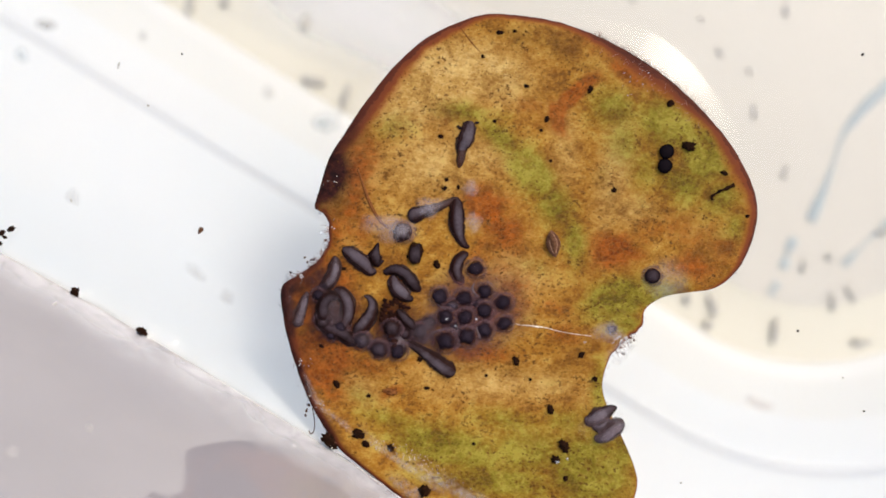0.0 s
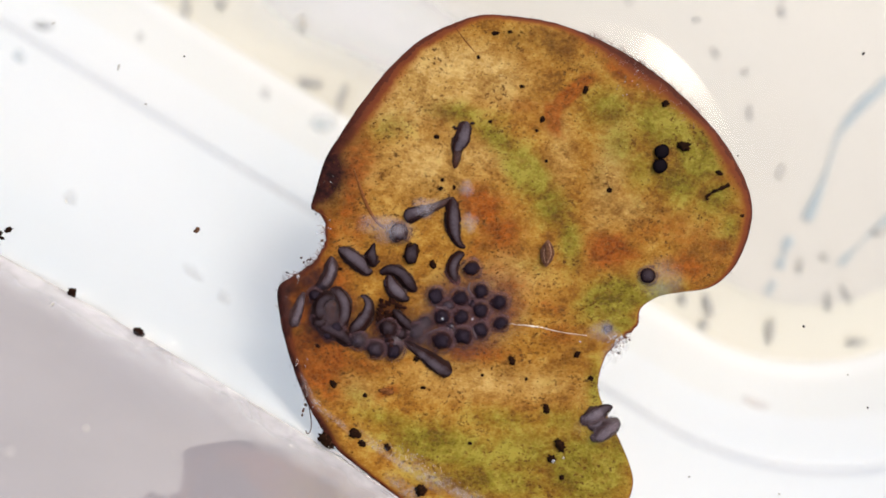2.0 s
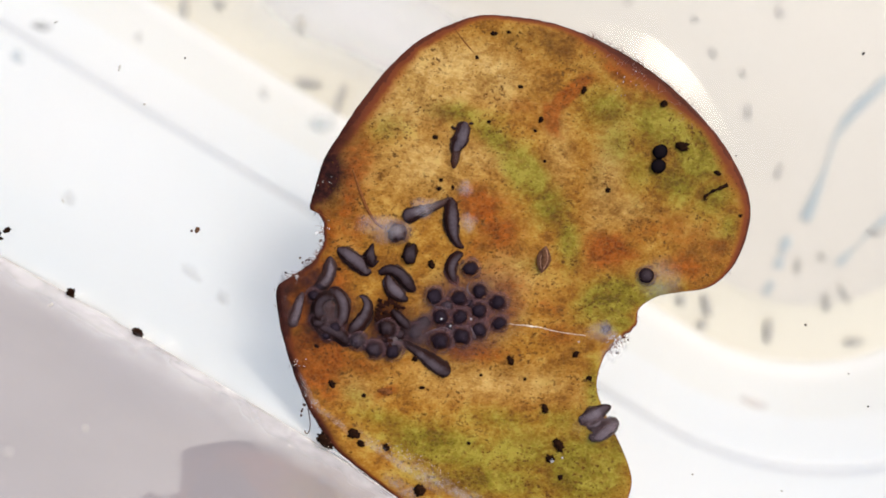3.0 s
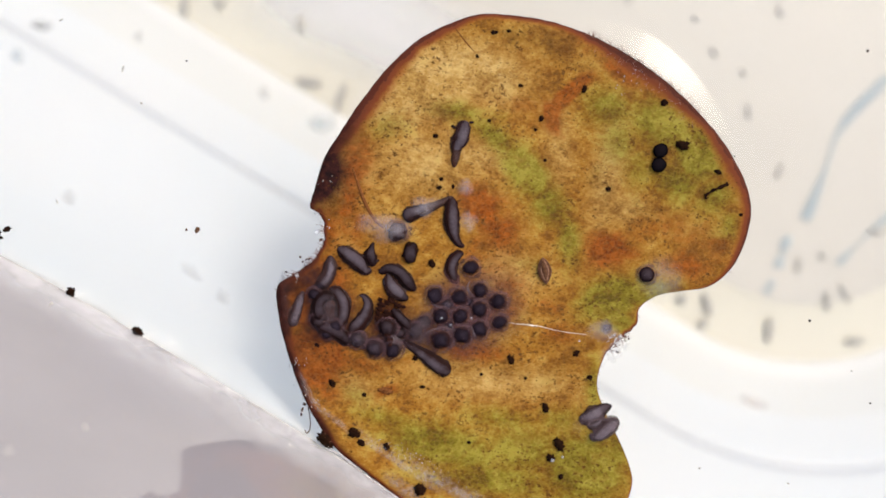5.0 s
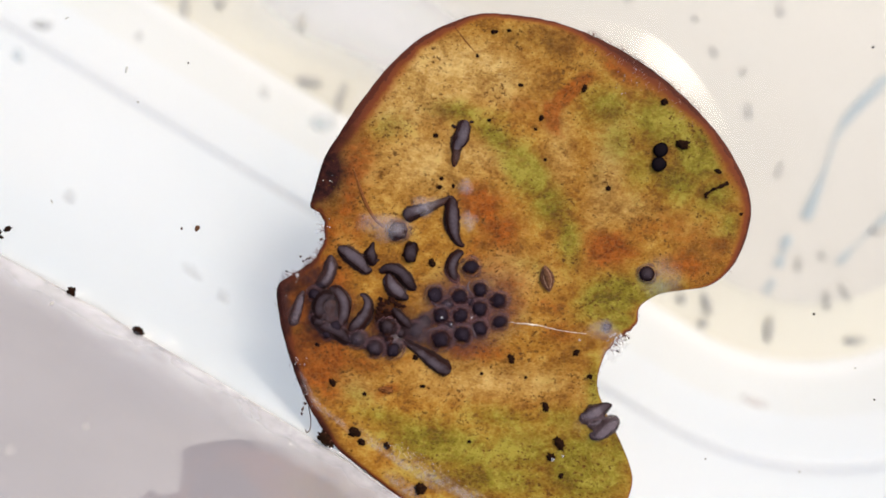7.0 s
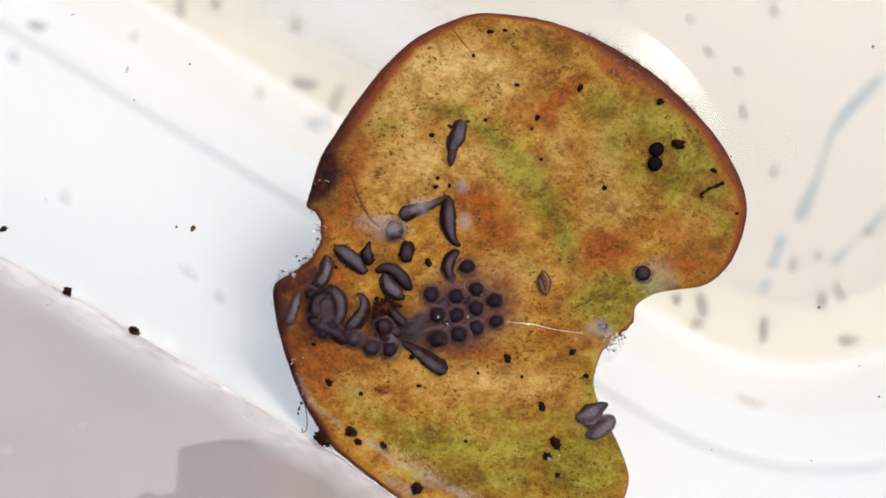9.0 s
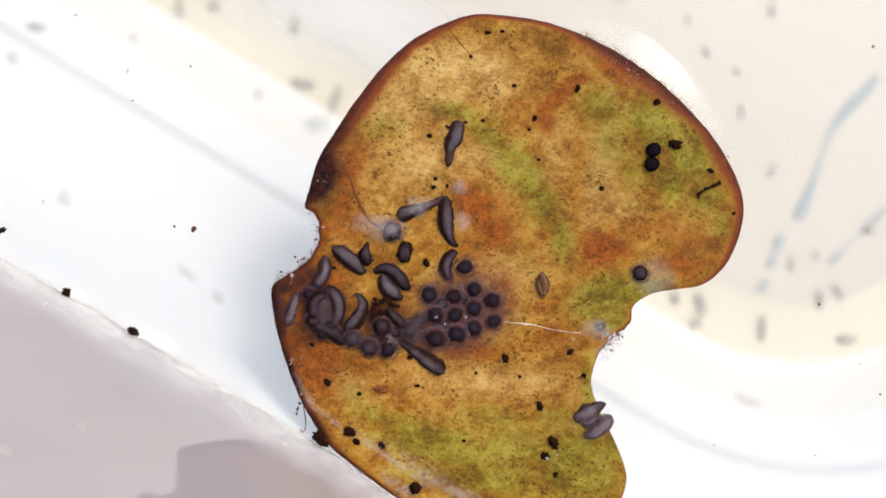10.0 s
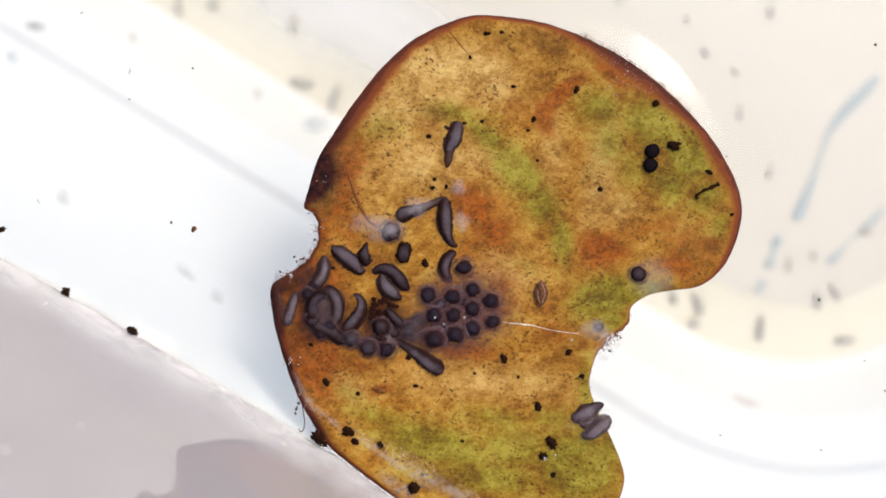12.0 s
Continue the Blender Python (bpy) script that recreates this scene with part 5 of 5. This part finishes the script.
def motions():
    walk(SHRIMP, [(0.0, pose(0.01110, 0.00053, 0.00060, 0, 0, 8.0)), (0.5, pose(0.01108, 0.00025, 0.00060, 0, 0, 6.7)), (1.0, pose(0.01103, -0.00002, 0.00060, 0, 0, 5.3)),
        (1.5, pose(0.01103, -0.00032, 0.00060, 0, 0, 4.0)), (2.0, pose(0.01093, -0.00045, 0.00060, 0, 0, -5.0)), (2.5, pose(0.01090, -0.00060, 0.00060, 0, 0, -14.0)),
        (3.0, pose(0.01072, -0.00106, 0.00060, 0, 0, -10.0)), (5.0, pose(0.01077, -0.00230, 0.00060, 0, 0, 8.0)), (5.5, pose(0.01079, -0.00255, 0.00060, 0, 0, 8.0)),
        (6.0, pose(0.01089, -0.00281, 0.00060, 0, 0, 8.0)), (6.5, pose(0.01092, -0.00309, 0.00060, 0, 0, 9.0)), (7.0, pose(0.01101, -0.00316, 0.00060, 0, 0, 10.0)),
        (9.0, pose(0.01113, -0.00365, 0.00060, 0, 0, 6.0)), (9.5, pose(0.01116, -0.00374, 0.00060, 0, 0, 5.0)), (10.0, pose(0.01120, -0.00382, 0.00060, 0, 0, 4.0)),
        (10.5, pose(0.01118, -0.00405, 0.00060, 0, 0, 3.0)), (11.0, pose(0.01117, -0.00422, 0.00060, 0, 0, 2.0)), (11.5, pose(0.01116, -0.00437, 0.00060, 0, 0, 1.0)),
        (12.0, pose(0.01116, -0.00464, 0.00060, 0, 0, 0.0))])
    walk(GRAIN, [(0.0, pose(-0.02459, 0.00193, 0.00008, 0, 0, 0.0)), (0.5, pose(-0.02452, 0.00197, 0.00008, 0, 0, 0.0)), (1.0, pose(-0.02464, 0.00193, 0.00008, 0, 0, 0.0)),
        (1.5, pose(-0.02465, 0.00205, 0.00008, 0, 0, 0.0)), (2.0, pose(-0.02461, 0.00199, 0.00008, 0, 0, 0.0)), (2.5, pose(-0.02458, 0.00202, 0.00008, 0, 0, 0.0)),
        (3.0, pose(-0.02448, 0.00201, 0.00008, 0, 0, 0.0)), (5.0, pose(-0.02449, 0.00192, 0.00008, 0, 0, 0.0)), (5.5, pose(-0.02452, 0.00197, 0.00008, 0, 0, 0.0)),
        (6.0, pose(-0.02461, 0.00201, 0.00008, 0, 0, 0.0)), (6.5, pose(-0.02457, 0.00197, 0.00008, 0, 0, 0.0)), (7.0, pose(-0.02454, 0.00204, 0.00008, 0, 0, 0.0)),
        (9.0, pose(-0.02458, 0.00203, 0.00008, 0, 0, 0.0)), (9.5, pose(-0.02444, 0.00211, 0.00008, 0, 0, 0.0)), (10.0, pose(-0.02435, 0.00203, 0.00008, 0, 0, 0.0)),
        (10.5, pose(-0.02432, 0.00186, 0.00008, 0, 0, 0.0)), (11.0, pose(-0.02431, 0.00185, 0.00008, 0, 0, 0.0)), (11.5, pose(-0.02430, 0.00191, 0.00008, 0, 0, 0.0)),
        (12.0, pose(-0.02427, 0.00201, 0.00008, 0, 0, 0.0))])
    walk(SPECK_PALE, [(0.0, pose(-0.03294, 0.01862, 0.00005, 0, 0, 0.0)), (0.5, pose(-0.03278, 0.01863, 0.00005, 0, 0, 0.0)), (1.0, pose(-0.03282, 0.01856, 0.00005, 0, 0, 0.0)),
        (1.5, pose(-0.03263, 0.01862, 0.00005, 0, 0, 0.0)), (2.0, pose(-0.03260, 0.01857, 0.00005, 0, 0, 0.0)), (2.5, pose(-0.03248, 0.01852, 0.00005, 0, 0, 0.0)),
        (3.0, pose(-0.03238, 0.01850, 0.00005, 0, 0, 0.0)), (5.0, pose(-0.03203, 0.01832, 0.00005, 0, 0, 0.0)), (5.5, pose(-0.03197, 0.01825, 0.00005, 0, 0, 0.0)),
        (6.0, pose(-0.03181, 0.01834, 0.00005, 0, 0, 0.0)), (6.5, pose(-0.03177, 0.01826, 0.00005, 0, 0, 0.0)), (7.0, pose(-0.03172, 0.01820, 0.00005, 0, 0, 0.0)),
        (9.0, pose(-0.03122, 0.01819, 0.00005, 0, 0, 0.0)), (9.5, pose(-0.03115, 0.01821, 0.00005, 0, 0, 0.0)), (10.0, pose(-0.03106, 0.01815, 0.00005, 0, 0, 0.0)),
        (10.5, pose(-0.03097, 0.01810, 0.00005, 0, 0, 0.0)), (11.0, pose(-0.03097, 0.01799, 0.00005, 0, 0, 0.0)), (11.5, pose(-0.03078, 0.01817, 0.00005, 0, 0, 0.0)),
        (12.0, pose(-0.03077, 0.01814, 0.00005, 0, 0, 0.0))])
    walk(SPECK_DARK, [(0.0, pose(0.04261, 0.01976, 0.00005, 0, 0, 0.0)), (0.5, pose(0.04283, 0.01973, 0.00005, 0, 0, 0.0)), (1.0, pose(0.04296, 0.01976, 0.00005, 0, 0, 0.0)),
        (1.5, pose(0.04302, 0.01978, 0.00005, 0, 0, 0.0)), (2.0, pose(0.04329, 0.01986, 0.00005, 0, 0, 0.0)), (2.5, pose(0.04343, 0.01993, 0.00005, 0, 0, 0.0)),
        (3.0, pose(0.04350, 0.01989, 0.00005, 0, 0, 0.0)), (5.0, pose(0.04388, 0.02003, 0.00005, 0, 0, 0.0)), (5.5, pose(0.04395, 0.02014, 0.00005, 0, 0, 0.0)),
        (6.0, pose(0.04428, 0.02029, 0.00005, 0, 0, 0.0)), (6.5, pose(0.04423, 0.02029, 0.00005, 0, 0, 0.0)), (7.0, pose(0.04442, 0.02031, 0.00005, 0, 0, 0.0)),
        (9.0, pose(0.04492, 0.02035, 0.00005, 0, 0, 0.0)), (9.5, pose(0.04516, 0.02035, 0.00005, 0, 0, 0.0)), (10.0, pose(0.04533, 0.02038, 0.00005, 0, 0, 0.0)),
        (10.5, pose(0.04533, 0.02050, 0.00005, 0, 0, 0.0)), (11.0, pose(0.04542, 0.02062, 0.00005, 0, 0, 0.0)), (11.5, pose(0.04561, 0.02073, 0.00005, 0, 0, 0.0)),
        (12.0, pose(0.04577, 0.02077, 0.00005, 0, 0, 0.0))])
    walk(SPECK_A, [(0.0, pose(-0.02479, 0.00166, 0.00004)), (2.5, pose(-0.02497, 0.00190, 0.00004)), (5.0, pose(-0.02560, 0.00194, 0.00004)),
        (7.0, pose(-0.02613, 0.00202, 0.00004)), (9.5, pose(-0.02629, 0.00225, 0.00004)), (12.0, pose(-0.02659, 0.00270, 0.00004))])
    walk(SPECK_B, [(0.0, pose(-0.02651, 0.01980, 0.00004)), (2.5, pose(-0.02580, 0.01961, 0.00004)), (5.0, pose(-0.02556, 0.01914, 0.00004)),
        (7.0, pose(-0.02542, 0.01889, 0.00004)), (9.5, pose(-0.02471, 0.01872, 0.00004)), (12.0, pose(-0.02435, 0.01848, 0.00004))])
    walk(SPECK_C, [(0.0, pose(-0.04016, 0.02266, 0.00004)), (2.5, pose(-0.03902, 0.02314, 0.00004)), (5.0, pose(-0.03831, 0.02331, 0.00004)),
        (7.0, pose(-0.03775, 0.02349, 0.00004)), (9.5, pose(-0.03650, 0.02389, 0.00004)), (12.0, pose(-0.03563, 0.02416, 0.00004))])
    walk(SPECK_D, [(0.0, pose(-0.03775, 0.00493, 0.00004)), (2.5, pose(-0.03804, 0.00500, 0.00004)), (5.0, pose(-0.03875, 0.00484, 0.00004)),
        (7.0, pose(-0.03935, 0.00481, 0.00004)), (9.5, pose(-0.03958, 0.00492, 0.00004)), (12.0, pose(-0.04012, 0.00488, 0.00004))])
    walk(SPECK_E, [(0.0, pose(0.03603, -0.00832, 0.00004)), (2.5, pose(0.03735, -0.00788, 0.00004)), (5.0, pose(0.03788, -0.00748, 0.00004)),
        (7.0, pose(0.03831, -0.00688, 0.00004)), (9.5, pose(0.03948, -0.00616, 0.00004)), (12.0, pose(0.03988, -0.00545, 0.00004))])
    walk(SPECK_F, [(0.0, pose(0.04275, -0.01647, 0.00004)), (2.5, pose(0.04380, -0.01620, 0.00004)), (5.0, pose(0.04403, -0.01591, 0.00004)),
        (7.0, pose(0.04445, -0.01564, 0.00004)), (9.5, pose(0.04561, -0.01539, 0.00004)), (12.0, pose(0.04661, -0.01483, 0.00004))])
    walk(SPECK_G, [(0.0, pose(0.04062, -0.01308, 0.00004)), (2.5, pose(0.04179, -0.01285, 0.00004)), (5.0, pose(0.04213, -0.01262, 0.00004)),
        (7.0, pose(0.04251, -0.01241, 0.00004)), (9.5, pose(0.04361, -0.01223, 0.00004)), (12.0, pose(0.04452, -0.01174, 0.00004))])
    walk(SPECK_H, [(0.0, pose(0.02416, -0.02375, 0.00004)), (2.5, pose(0.02572, -0.02313, 0.00004)), (5.0, pose(0.02660, -0.02248, 0.00004)),
        (7.0, pose(0.02720, -0.02162, 0.00004)), (9.5, pose(0.02848, -0.02059, 0.00004)), (12.0, pose(0.02964, -0.01934, 0.00004))])
    walk(SPECK_I, [(0.0, pose(0.03334, -0.02565, 0.00004)), (2.5, pose(0.03486, -0.02488, 0.00004)), (5.0, pose(0.03564, -0.02406, 0.00004)),
        (7.0, pose(0.03679, -0.02298, 0.00004)), (9.5, pose(0.03880, -0.02172, 0.00004)), (12.0, pose(0.04000, -0.02090, 0.00004))])
    walk(SPECK_J, [(0.0, pose(-0.02995, 0.01457, 0.00004)), (2.5, pose(-0.02983, 0.01483, 0.00004)), (5.0, pose(-0.03017, 0.01483, 0.00004)),
        (7.0, pose(-0.03056, 0.01492, 0.00004)), (9.5, pose(-0.03052, 0.01516, 0.00004)), (12.0, pose(-0.03082, 0.01531, 0.00004))])
    walk(SPECK_K, [(0.0, pose(0.02995, 0.00947, 0.00004)), (2.5, pose(0.03049, 0.00947, 0.00004)), (5.0, pose(0.03026, 0.00930, 0.00004)),
        (7.0, pose(0.03002, 0.00923, 0.00004)), (9.5, pose(0.03036, 0.00917, 0.00004)), (12.0, pose(0.03038, 0.00933, 0.00004))])


motions()
